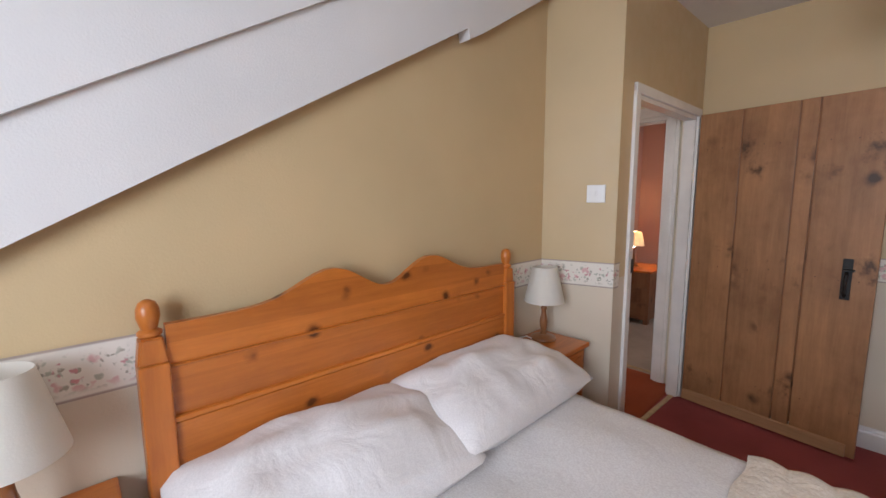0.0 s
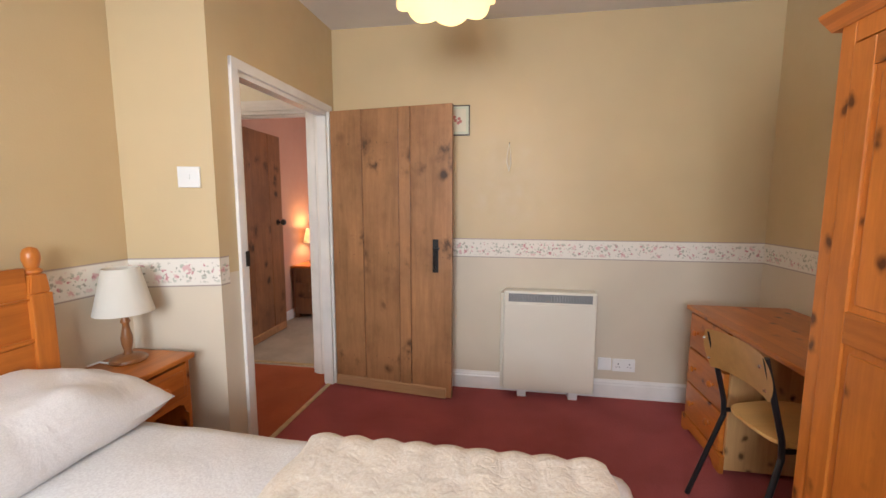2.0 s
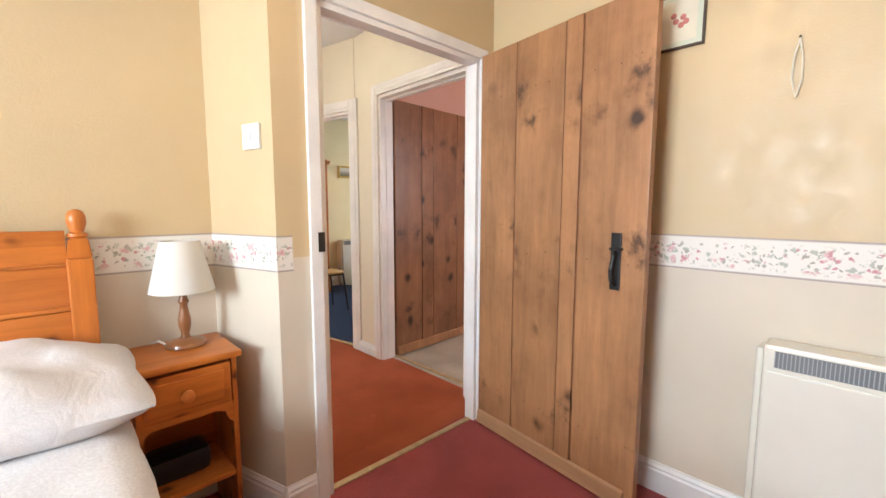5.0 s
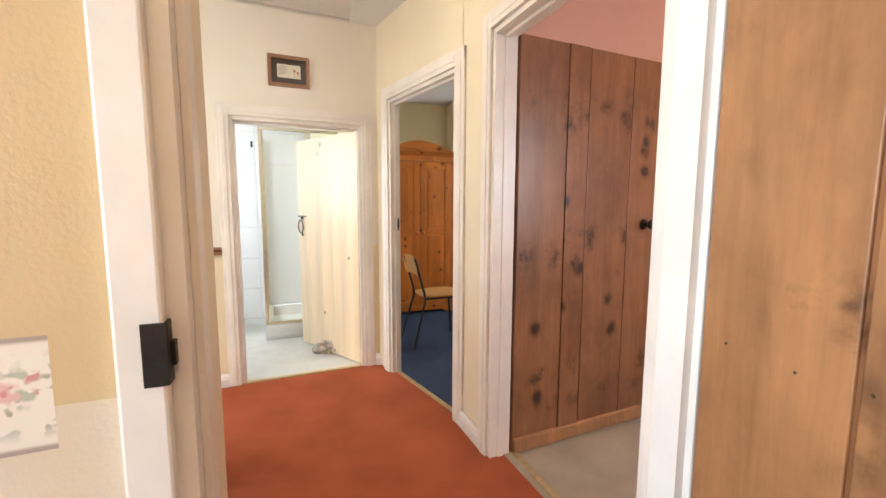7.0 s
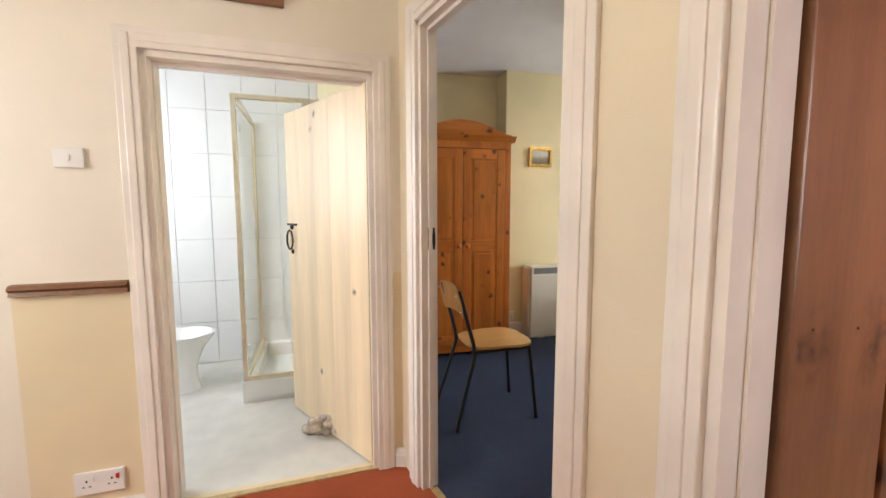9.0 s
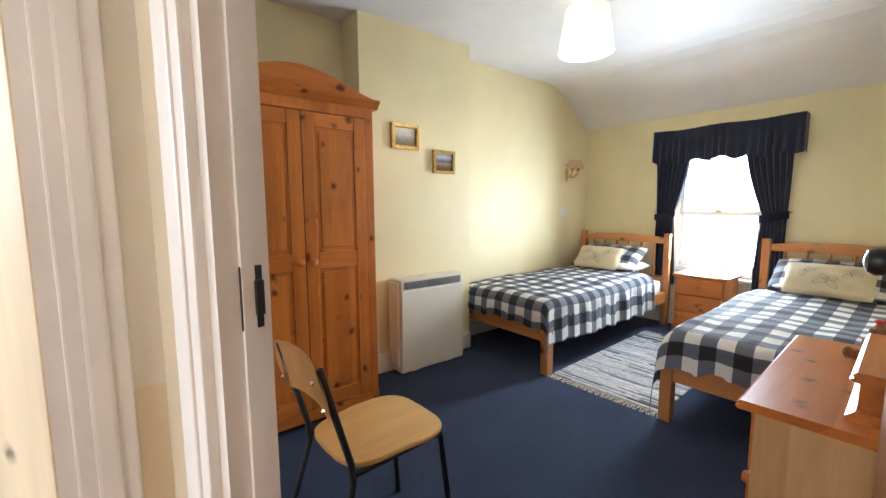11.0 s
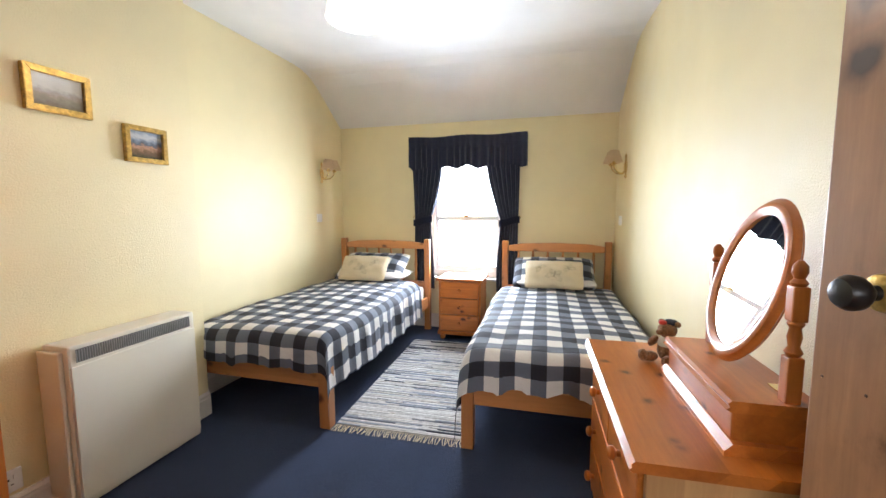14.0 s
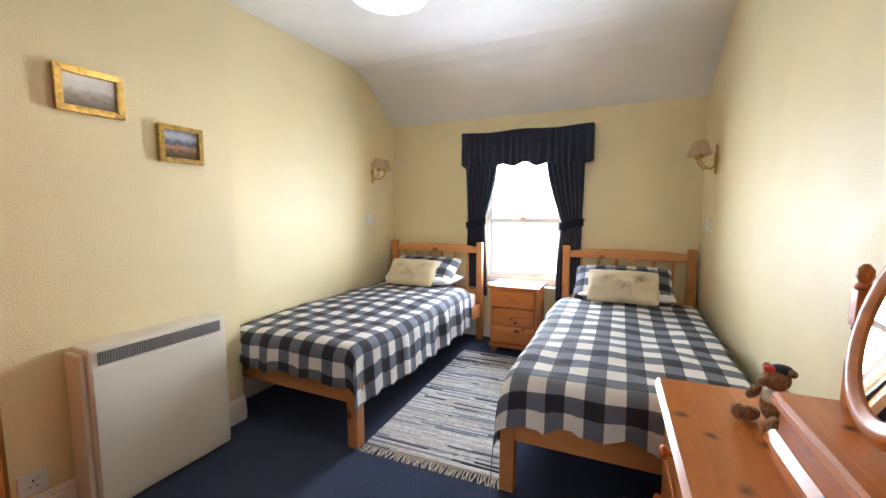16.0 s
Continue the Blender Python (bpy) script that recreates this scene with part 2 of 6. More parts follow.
def checked(name):
    """Woven black, grey and white check, from cloth coordinates in metres."""
    m, nt, b = shader(name)
    v = coords(nt, (1, 1, 1), "UV")
    sep = nt.nodes.new("ShaderNodeSeparateXYZ")
    nt.links.new(v, sep.inputs[0])
    outs = []
    for k in (0, 1):
        d = node(nt, "ShaderNodeMath")
        d.operation = "MULTIPLY"
        d.inputs[1].default_value = 1 / 0.15
        nt.links.new(sep.outputs[k], d.inputs[0])
        f = node(nt, "ShaderNodeMath")
        f.operation = "FRACT"
        nt.links.new(d.outputs[0], f.inputs[0])
        g = node(nt, "ShaderNodeMath")
        g.operation = "GREATER_THAN"
        g.inputs[1].default_value = 0.5
        nt.links.new(f.outputs[0], g.inputs[0])
        outs.append(g.outputs[0])
    add = node(nt, "ShaderNodeMath")
    nt.links.new(outs[0], add.inputs[0])
    nt.links.new(outs[1], add.inputs[1])
    half = node(nt, "ShaderNodeMath")
    half.operation = "MULTIPLY"
    half.inputs[1].default_value = 0.5
    nt.links.new(add.outputs[0], half.inputs[0])
    col = ramp(nt, half.outputs[0], [(0.0, (0.72, 0.7, 0.66)), (0.25, (0.135, 0.148, 0.185)), (0.75, (0.02, 0.021, 0.03))], "CONSTANT")
    o = coords(nt)
    fine = noise_tex(nt, o, 500, 2)
    col = mixc(nt, 0.25, col, ramp(nt, fine, [(0.3, (0.6,) * 3), (0.7, (1.0,) * 3)]), "MULTIPLY")
    nt.links.new(col, b.inputs["Base Color"])
    b.inputs["Roughness"].default_value = 0.85
    w = node(nt, "ShaderNodeTexNoise", Scale=8.0, Detail=5.0, Distortion=0.7)
    nt.links.new(o, w.inputs["Vector"])
    bump(nt, b, w.outputs["Fac"], 0.45, 0.02)
    return m


def floral(name):
    """Printed border: cream paper, sprays of pink blooms and green leaves, a ribbed line along each edge."""
    m, nt, b = shader(name)
    uv = coords(nt, (1, 1, 1), "UV")
    col = (0.80, 0.75, 0.67)
    for sc, lim, tint, share, seed in ((44.0, 0.44, (0.46, 0.47, 0.38), 0.5, 0.0), (60.0, 0.42, (0.40, 0.37, 0.30), 0.6, 3.3), (24.0, 0.36, (0.70, 0.45, 0.43), 0.6, 7.7), (46.0, 0.38, (0.58, 0.27, 0.28), 0.66, 5.1)):
        mp = nt.nodes.new("ShaderNodeMapping")
        mp.inputs["Location"].default_value = (seed, seed * 0.7, 0)
        nt.links.new(uv, mp.inputs[0])
        wob = node(nt, "ShaderNodeTexNoise", Scale=40.0, Detail=2.0)
        nt.links.new(mp.outputs[0], wob.inputs["Vector"])
        vo = node(nt, "ShaderNodeTexVoronoi", Scale=sc, Randomness=1.0)
        nt.links.new(mixc(nt, 0.045, mp.outputs[0], wob.outputs["Color"]), vo.inputs["Vector"])
        s = nt.nodes.new("ShaderNodeSeparateColor")
        nt.links.new(vo.outputs["Color"], s.inputs[0])
        g = node(nt, "ShaderNodeMath")
        g.operation = "GREATER_THAN"
        g.inputs[1].default_value = share
        nt.links.new(s.outputs[1], g.inputs[0])
        spot = ramp(nt, vo.outputs["Distance"], [(lim * 0.6, (1, 1, 1)), (lim, (0, 0, 0))])
        mu = node(nt, "ShaderNodeMath")
        mu.operation = "MULTIPLY"
        nt.links.new(spot, mu.inputs[0])
        nt.links.new(g.outputs[0], mu.inputs[1])
        sep = nt.nodes.new("ShaderNodeSeparateXYZ")
        nt.links.new(uv, sep.inputs[0])
        band = ramp(nt, sep.outputs[1], [(0.012, (0, 0, 0)), (0.03, (1, 1, 1)), (0.09, (1, 1, 1)), (0.11, (0, 0, 0))])
        mu2 = node(nt, "ShaderNodeMath")
        mu2.operation = "MULTIPLY"
        nt.links.new(mu.outputs[0], mu2.inputs[0])
        nt.links.new(band, mu2.inputs[1])
        col = mixc(nt, mu2.outputs[0], col, tint)
    sep = nt.nodes.new("ShaderNodeSeparateXYZ")
    nt.links.new(uv, sep.inputs[0])
    edge = ramp(nt, sep.outputs[1], [(0.004, (0.5, 0.43, 0.42)), (0.008, (1, 1, 1)), (0.117, (1, 1, 1)), (0.121, (0.5, 0.43, 0.42))])
    nt.links.new(mixc(nt, 1.0, col, edge, "MULTIPLY"), b.inputs["Base Color"])
    b.inputs["Roughness"].default_value = 0.6
    return m


def striped_rag(name):
    m, nt, b = shader(name)
    info = nt.nodes.new("ShaderNodeNewGeometry")
    col = ramp(nt, info.outputs["Random Per Island"], [(0.0, (0.58, 0.56, 0.54)), (0.35, (0.68, 0.67, 0.65)), (0.55, (0.28, 0.30, 0.35)), (0.68, (0.56, 0.52, 0.46)), (0.77, (0.05, 0.055, 0.075)), (0.9, (0.72, 0.71, 0.69))], "CONSTANT")
    v = coords(nt)
    n = noise_tex(nt, v, 45, 3)
    nt.links.new(mixc(nt, 0.6, col, ramp(nt, n, [(0.35, (0.55,) * 3), (0.65, (1.0,) * 3)]), "MULTIPLY"), b.inputs["Base Color"])
    b.inputs["Roughness"].default_value = 1.0
    bump(nt, b, n, 0.6, 0.006)
    return m


def shade_cloth(name, color, glow=0.5):
    """Lamp shade that lets its bulb's light through."""
    m, nt, b = shader(name)
    b.inputs["Base Color"].default_value = rgb(color)
    b.inputs["Roughness"].default_value = 0.8
    tr = nt.nodes.new("ShaderNodeBsdfTranslucent")
    tr.inputs[0].default_value = rgb(color)
    mx = nt.nodes.new("ShaderNodeMixShader")
    mx.inputs[0].default_value = glow
    nt.links.new(b.outputs[0], mx.inputs[1])
    nt.links.new(tr.outputs[0], mx.inputs[2])
    nt.links.new(mx.outputs[0], nt.nodes["Material Output"].inputs[0])
    bump(nt, b, noise_tex(nt, coords(nt), 220, 2), 0.3, 0.002)
    return m


def painted_view(name, stops, scale=5.0):
    """A small painted landscape: loose brushed bands from sky to ground."""
    m, nt, b = shader(name)
    v = coords(nt, (1, 1, 1), "UV")
    sep = nt.nodes.new("ShaderNodeSeparateXYZ")
    nt.links.new(v, sep.inputs[0])
    w = node(nt, "ShaderNodeMath")
    w.operation = "MULTIPLY_ADD"
    w.inputs[1].default_value = 0.55
    nt.links.new(noise_tex(nt, v, scale, 6, 0.65), w.inputs[0])
    nt.links.new(sep.outputs[1], w.inputs[2])
    sh = node(nt, "ShaderNodeMath")
    sh.operation = "SUBTRACT"
    sh.inputs[1].default_value = 0.27
    nt.links.new(w.outputs[0], sh.inputs[0])
    nt.links.new(ramp(nt, sh.outputs[0], stops), b.inputs["Base Color"])
    b.inputs["Roughness"].default_value = 0.25
    return m


def glow(name, color, strength):
    m, nt, b = shader(name)
    b.inputs["Base Color"].default_value = rgb(color)
    b.inputs["Emission Color"].default_value = rgb(color)
    b.inputs["Emission Strength"].default_value = strength
    return m


def clear_glass(name, rough=0.0):
    m, nt, b = shader(name)
    b.inputs["Transmission Weight"].default_value, b.inputs["IOR"].default_value = 1.0, 1.45
    b.inputs["Roughness"].default_value = rough
    b.inputs["Base Color"].default_value = rgb((0.97, 0.99, 0.98))
    return m


W1 = papered("bedroom_wallpaper", (0.60, 0.452, 0.255), (0.67, 0.58, 0.45), 1.0, 0.45, 0.16)
WH = papered("landing_paint", (0.80, 0.70, 0.52), None, 0.93, 0.5, 0.2)
WHN = papered("landing_end_paint", (0.80, 0.74, 0.63), (0.77, 0.66, 0.45), 0.93, 0.5, 0.2)
WHS = papered("stairwell_paint", (0.80, 0.74, 0.63), None, 1.0, 0.5, 0.2)
W2 = papered("twin_room_paint", (0.80, 0.692, 0.415), None, 1.0, 0.43, 0.5, 6.0)
WP = papered("pink_room_paint", (0.62, 0.36, 0.26), None, 1.0, 0.6, 0.2)
CEIL = papered("ceiling_paint", (0.74, 0.72, 0.70), None, 1.0, 0.55, 0.25)
CEIL2 = papered("twin_ceiling_paint", (0.80, 0.79, 0.78), None, 1.0, 0.62, 0.3, 8.0)
GLOSS = plain("gloss_white_paint", (0.82, 0.79, 0.75), 0.3, 0, 0.05, 5, 0.25, 40)
CREAM = plain("cream_gloss_paint", (0.83, 0.77, 0.70), 0.32, 0, 0.05, 4, 0.3, 30)
RED1 = carpet("crimson_carpet", (0.30, 0.058, 0.060), (0.52, 0.135, 0.128))
RED2 = carpet("rust_red_carpet", (0.36, 0.07, 0.030), (0.56, 0.15, 0.065))
BLUE = carpet("blue_carpet", (0.022, 0.028, 0.052), (0.054, 0.071, 0.130), 0.12)
BEIGE = carpet("beige_carpet", (0.42, 0.34, 0.25), (0.60, 0.50, 0.38))
VINYL = plain("pale_vinyl", (0.66, 0.65, 0.60), 0.4, 0, 0.05, 8, 0.1)
TILE = plain("white_tile", (0.80, 0.80, 0.79), 0.14, 0, 0.02, 3, 0.05)
GROUT = plain("tile_grout", (0.72, 0.71, 0.69), 0.8)
CERAMIC = plain("white_ceramic", (0.84, 0.84, 0.82), 0.08, 0, 0.01, 3, 0.0, 30, 0.5)
BRASS = plain("polished_brass", (0.80, 0.62, 0.28), 0.22, 1.0, 0.05, 20, 0.05)
PALEGOLD = plain("pale_gold_trim", (0.78, 0.70, 0.52), 0.3, 0.8, 0.05, 20, 0.05)
CHROME = plain("chrome", (0.75, 0.75, 0.76), 0.12, 1.0, 0.02, 20, 0.0)
IRON = plain("black_iron", (0.022, 0.021, 0.02), 0.42, 0.3, 0.2, 40, 0.4, 120)
NAILB = plain("rusty_nail", (0.09, 0.045, 0.025), 0.6, 0.2)
BLACK = plain("black_enamel", (0.012, 0.012, 0.013), 0.3, 0, 0.1)
HEATER = plain("cream_enamel", (0.76, 0.71, 0.60), 0.35, 0, 0.02, 3, 0.05)
GRILLE = plain("grey_grille", (0.20, 0.20, 0.20), 0.5, 0.2)
BARS = plain("grey_slat", (0.42, 0.42, 0.41), 0.45, 0.2)
PLASTIC = plain("white_plastic", (0.80, 0.79, 0.77), 0.3, 0, 0.01, 4, 0.0)
REDLED = plain("red_plastic", (0.6, 0.03, 0.02), 0.3)
PZ = wood("orange_pine_upright", (0.34, 0.075, 0.009), (0.66, 0.21, 0.032), "z", 0.34, 0.15, 0.5, 12.0, 10.5, 1.0, 0.3)
PX = wood("orange_pine_level", (0.34, 0.075, 0.009), (0.66, 0.21, 0.032), "x", 0.34, 0.15, 0.5, 12.0, 10.5, 1.0, 0.3)
PY = wood("orange_pine_across", (0.34, 0.075, 0.009), (0.66, 0.21, 0.032), "y", 0.34, 0.15, 0.5, 12.0, 10.5, 1.0, 0.3)
PLX = wood("pale_pine_upright", (0.46, 0.22, 0.07), (0.70, 0.42, 0.18), "z", 0.4, 0.3, 0.4, 14.0, 10.5)
OLD = wood("stripped_old_pine", (0.18, 0.078, 0.030), (0.45, 0.225, 0.098), "z", 0.46, 0.12, 0.3, 6.5, 0, 0.8, 0.55)
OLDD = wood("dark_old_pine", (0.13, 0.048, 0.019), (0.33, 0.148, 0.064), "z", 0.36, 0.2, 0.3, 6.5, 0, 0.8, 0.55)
OLDX = wood("stripped_old_pine_level", (0.24, 0.11, 0.045), (0.48, 0.27, 0.13), "x", 0.5, 0.12, 0.3, 4.0)
PALED = wood("pale_new_pine", (0.70, 0.52, 0.31), (0.82, 0.66, 0.44), "z", 0.45, 0.15, 0.05, 14.0)
BEDPINE = wood("bed_pine_level", (0.42, 0.15, 0.04), (0.62, 0.27, 0.085), "x", 0.35, 0.2, 0.55, 10.0, 14.0)
BEDPINEY = wood("bed_pine_across", (0.42, 0.15, 0.04), (0.62, 0.27, 0.085), "y", 0.35, 0.2, 0.55, 10.0, 14.0)
BEDPINEZ = wood("bed_pine_upright", (0.42, 0.15, 0.04), (0.62, 0.27, 0.085), "z", 0.35, 0.2, 0.55, 10.0, 14.0)
STAIRWOOD = wood("brown_stained_wood", (0.04, 0.015, 0.006), (0.14, 0.056, 0.02), "z", 0.42, 0.08, 0.0)
STAIRRAIL = wood("brown_stained_rail", (0.085, 0.030, 0.010), (0.23, 0.098, 0.036), "y", 0.42, 0.12, 0.0)
PLY = wood("honey_plywood", (0.60, 0.31, 0.09), (0.72, 0.42, 0.15), "x", 0.3, 0.4, 0.0, 5, 0, 0.7)
SHEET = cloth("white_cotton", (0.72, 0.69, 0.68), (0.80, 0.77, 0.76), 250, 0.55, 7.0)
LACE = cloth("white_brocade", (0.71, 0.68, 0.67), (0.82, 0.80, 0.79), 160, 0.55, 3.2)
THROWM = cloth("cream_knit", (0.76, 0.67, 0.56), (0.85, 0.78, 0.69), 120, 0.35, 30.0)
CHECK = checked("checked_cotton")
NAVY = cloth("navy_cloth", (0.008, 0.011, 0.028), (0.020, 0.025, 0.05), 300, 0.25, 20.0)
LINEN = cloth("cream_linen", (0.60, 0.50, 0.33), (0.70, 0.60, 0.42), 300, 0.3, 12.0)
PRINT = plain("taupe_print", (0.42, 0.36, 0.26), 0.9)
BORDER = floral("floral_border")
RAG = striped_rag("rag_weave")
SHADEW = shade_cloth("white_shade", (0.88, 0.85, 0.78), 0.35)
SHADEY = shade_cloth("amber_glass_shade", (0.92, 0.74, 0.42), 0.5)
SHADEC = shade_cloth("cream_drum_shade", (0.92, 0.86, 0.74), 0.6)
SHADES = shade_cloth("pleated_silk", (0.62, 0.46, 0.28), 0.3)
BULB = glow("lit_bulb", (1.0, 0.86, 0.62), 25)
GILT = plain("gilt_frame", (0.58, 0.38, 0.10), 0.32, 0.75, 0.25, 60, 0.5, 150)
DARKF = plain("dark_frame", (0.045, 0.022, 0.012), 0.4, 0, 0.2, 30, 0.2)
BROWNF = wood("brown_frame", (0.16, 0.06, 0.02), (0.34, 0.15, 0.06), "x", 0.4, 0.2, 0.0)
MOUNT = plain("cream_mount", (0.72, 0.66, 0.52), 0.8)
GREENM = plain("sage_mount", (0.62, 0.64, 0.50), 0.8)
INK = plain("faded_ink", (0.28, 0.22, 0.17), 0.8)
ROSE = plain("rose_ink", (0.55, 0.20, 0.17), 0.8)
VIEW1 = painted_view("harbour_painting", [(0.0, (0.12, 0.10, 0.07)), (0.35, (0.26, 0.22, 0.17)), (0.5, (0.38, 0.35, 0.31)), (0.62, (0.55, 0.53, 0.48)), (1.0, (0.66, 0.64, 0.58))])
VIEW2 = painted_view("moor_painting", [(0.0, (0.05, 0.055, 0.03)), (0.28, (0.20, 0.12, 0.07)), (0.42, (0.44, 0.25, 0.17)), (0.52, (0.09, 0.11, 0.14)), (0.66, (0.22, 0.26, 0.33)), (0.8, (0.50, 0.52, 0.55)), (1.0, (0.26, 0.32, 0.42))], 6)
VIEW3 = painted_view("grey_engraving", [(0.0, (0.16, 0.16, 0.16)), (0.4, (0.30, 0.30, 0.30)), (0.6, (0.45, 0.45, 0.46)), (1.0, (0.62, 0.62, 0.62))])
MIRROR = plain("mirror_silver", (0.92, 0.93, 0.93), 0.015, 1.0, 0.0, 2, 0.0)
GLASS = clear_glass("window_glass")
FUR = cloth("brown_plush", (0.19, 0.085, 0.035), (0.36, 0.18, 0.08), 180, 0.8, 60)
SHIRT = plain("white_knit", (0.70, 0.66, 0.55), 0.9)
PEBBLE = plain("mottled_pebble", (0.66, 0.58, 0.50), 0.6, 0, 0.3, 25, 0.3)
THRESH = plain("thin_gilt_strip", (0.62, 0.46, 0.24), 0.4, 0.5, 0.1, 30, 0.2)


# ---- shapes ----
def box(x0, x1, y0, y1, z0, z1, bev=0.0):
    bm = bmesh.new()
    bmesh.ops.create_cube(bm, size=1.0)
    for v in bm.verts:
        v.co = Vector(((x0 + x1) / 2 + v.co.x * (x1 - x0), (y0 + y1) / 2 + v.co.y * (y1 - y0), (z0 + z1) / 2 + v.co.z * (z1 - z0)))
    if bev:
        bmesh.ops.bevel(bm, geom=list(bm.edges), offset=bev, segments=2, affect="EDGES", profile=0.6)
    return bm


def join(*bms):
    out = bmesh.new()
    for b in bms:
        me = bpy.data.meshes.new("t")
        b.to_mesh(me)
        out.from_mesh(me)
        bpy.data.meshes.remove(me)
        b.free()
    return out


def moved(bm, m):
    bmesh.ops.transform(bm, matrix=m, verts=list(bm.verts))
    return bm


def lathe(prof, n=20, cap=True):
    """Turned shape from (radius, height) pairs about the z axis."""
    bm = bmesh.new()
    rings = [[bm.verts.new((r * math.cos(2 * math.pi * i / n), r * math.sin(2 * math.pi * i / n), z)) for i in range(n)] for r, z in prof]
    for a, b in zip(rings, rings[1:]):
        for i in range(n):
            bm.faces.new((a[i], a[(i + 1) % n], b[(i + 1) % n], b[i]))
    if cap:
        bm.faces.new(list(reversed(rings[0])))
        bm.faces.new(rings[-1])
    return bm


def rod(p, q, r, n=10):
    p, q = Vector(p), Vector(q)
    d = q - p
    bm = lathe([(r, 0), (r, d.length)], n)
    return moved(bm, Matrix.Translation(p) @ d.to_track_quat("Z", "Y").to_matrix().to_4x4())


def tube(pts, r, n=8):
    return join(*[rod(a, b, r, n) for a, b in zip(pts, pts[1:])], *[moved(lathe([(r * 0.4, -r * 0.9), (r, 0), (r * 0.4, r * 0.9)], n), Matrix.Translation(p)) for p in pts[1:-1]])


def prism(pts, axis, a, b, bev=0.0):
    """Flat outline (pairs in the two other axes, in order) pushed from a to b along the axis."""
    bm = bmesh.new()

    def at(p, h):
        return {"x": (h, p[0], p[1]), "y": (p[0], h, p[1]), "z": (p[0], p[1], h)}[axis]

    lo, hi = [bm.verts.new(at(p, a)) for p in pts], [bm.verts.new(at(p, b)) for p in pts]
    bm.faces.new(lo)
    bm.faces.new(list(reversed(hi)))
    for i in range(len(pts)):
        j = (i + 1) % len(pts)
        bm.faces.new((lo[j], lo[i], hi[i], hi[j]))
    bmesh.ops.recalc_face_normals(bm, faces=list(bm.faces))
    if bev:
        bmesh.ops.bevel(bm, geom=list(bm.edges), offset=bev, segments=2, affect="EDGES")
    return bm


def sheet(nx, ny, fn, uvfn=None, thick=0.0):
    """Grid surface from fn(a, b), a and b in 0..1; uv in metres where given."""
    bm = bmesh.new()
    uvl = bm.loops.layers.uv.new("UVMap")
    vs = [[bm.verts.new(fn(i / nx, j / ny)) for j in range(ny + 1)] for i in range(nx + 1)]
    for i in range(nx):
        for j in range(ny):
            fc = bm.faces.new((vs[i][j], vs[i + 1][j], vs[i + 1][j + 1], vs[i][j + 1]))
            fc.smooth = True
            if uvfn:
                for lp, (a, b) in zip(fc.loops, ((i, j), (i + 1, j), (i + 1, j + 1), (i, j + 1))):
                    lp[uvl].uv = uvfn(a / nx, b / ny)
    if thick:
        bmesh.ops.solidify(bm, geom=list(bm.faces), thickness=thick)
    return bm


def mesh_of(name, bm, mat, smooth=False):
    me = bpy.data.meshes.new(name)
    bm.to_mesh(me)
    bm.free()
    for m in mat if isinstance(mat, (list, tuple)) else [mat]:
        me.materials.append(m)
    if smooth:
        me.polygons.foreach_set("use_smooth", [True] * len(me.polygons))
        me.set_sharp_from_angle(angle=radians(42))
    return me


def part(name, bm, mat, parent, label="", smooth=False):
    ob = new(name, mesh_of(name, bm, mat, smooth))
    ob.parent = parent
    if label:
        ob["label"] = label
    return ob


def thing(name, m, label, category, group=""):
    ob = new(name)
    ob.empty_display_size = 0.1
    ob.matrix_world = m
    return tagged(ob, label, category, group)


def solid(name, bm, mat, m, label, category="", kind="structure", smooth=False):
    ob = new(name, mesh_of(name, bm, mat, smooth))
    ob.matrix_world = m
    return tagged(ob, label, category, "", kind)


def wall_bm(p, q, thick, z0, z1, holes=()):
    """Wall from p to q, its body on the left of that way; holes: (from, to, sill, head) along it."""
    p, q = Vector((*p, 0)), Vector((*q, 0))
    d = q - p
    n = d.length
    m = Matrix.Translation(p) @ Matrix.Rotation(math.atan2(d.y, d.x), 4, "Z")
    out, s = [], 0.0
    for a, b, lo, hi in sorted(holes):
        if a > s:
            out.append(box(s, a, 0, thick, z0, z1))
        if lo > z0:
            out.append(box(a, b, 0, thick, z0, lo))
        if hi < z1:
            out.append(box(a, b, 0, thick, hi, z1))
        s = b
    if n > s:
        out.append(box(s, n, 0, thick, z0, z1))
    return moved(join(*out), m)


def slab(pts, z0, z1):
    return prism(pts, "z", z0, z1)


# ---- structure: bedroom one, in the old part ----
H2 = 2.52
# The wall with the bedroom doorway runs 2 degrees askew.
AM = HM @ Matrix.Translation((2.325, 1.70, 0)) @ pose(0, 0, 0, 0, 0, -2.0) @ Matrix.Translation((-2.325, -1.70, 0))
DOOR1 = (2.495, 3.385, 1.94)
solid("floor_bedroom", slab([(-1.1, -1.25), (3.6, -1.25), (3.6, 1.73), (2.3, 1.73), (2.3, 2.12), (-1.1, 2.12)], -0.2, 0.0), RED1, HM, "crimson red fitted carpet with short pile", "floor")
solid("wall_east", wall_bm((3.495, -1.3), (3.495, 1.70), -0.12, 0, H2), W1, HM, "yellow papered wall, paler below the border", "wall")
solid("wall_north_door", wall_bm((2.325, 1.70), (3.495, 1.70), 0.035, 0, H2, [(DOOR1[0] - 2.325, DOOR1[1] - 2.325, 0, DOOR1[2])]), W1, AM, "yellow papered wall with a doorway", "wall")
solid("wall_jog", slab([(2.215, 2.06), (2.325, 1.70), (2.325, 1.735), (2.28, 2.06)], 0, H2), W1, HM, "short papered return wall beside the doorway", "wall")
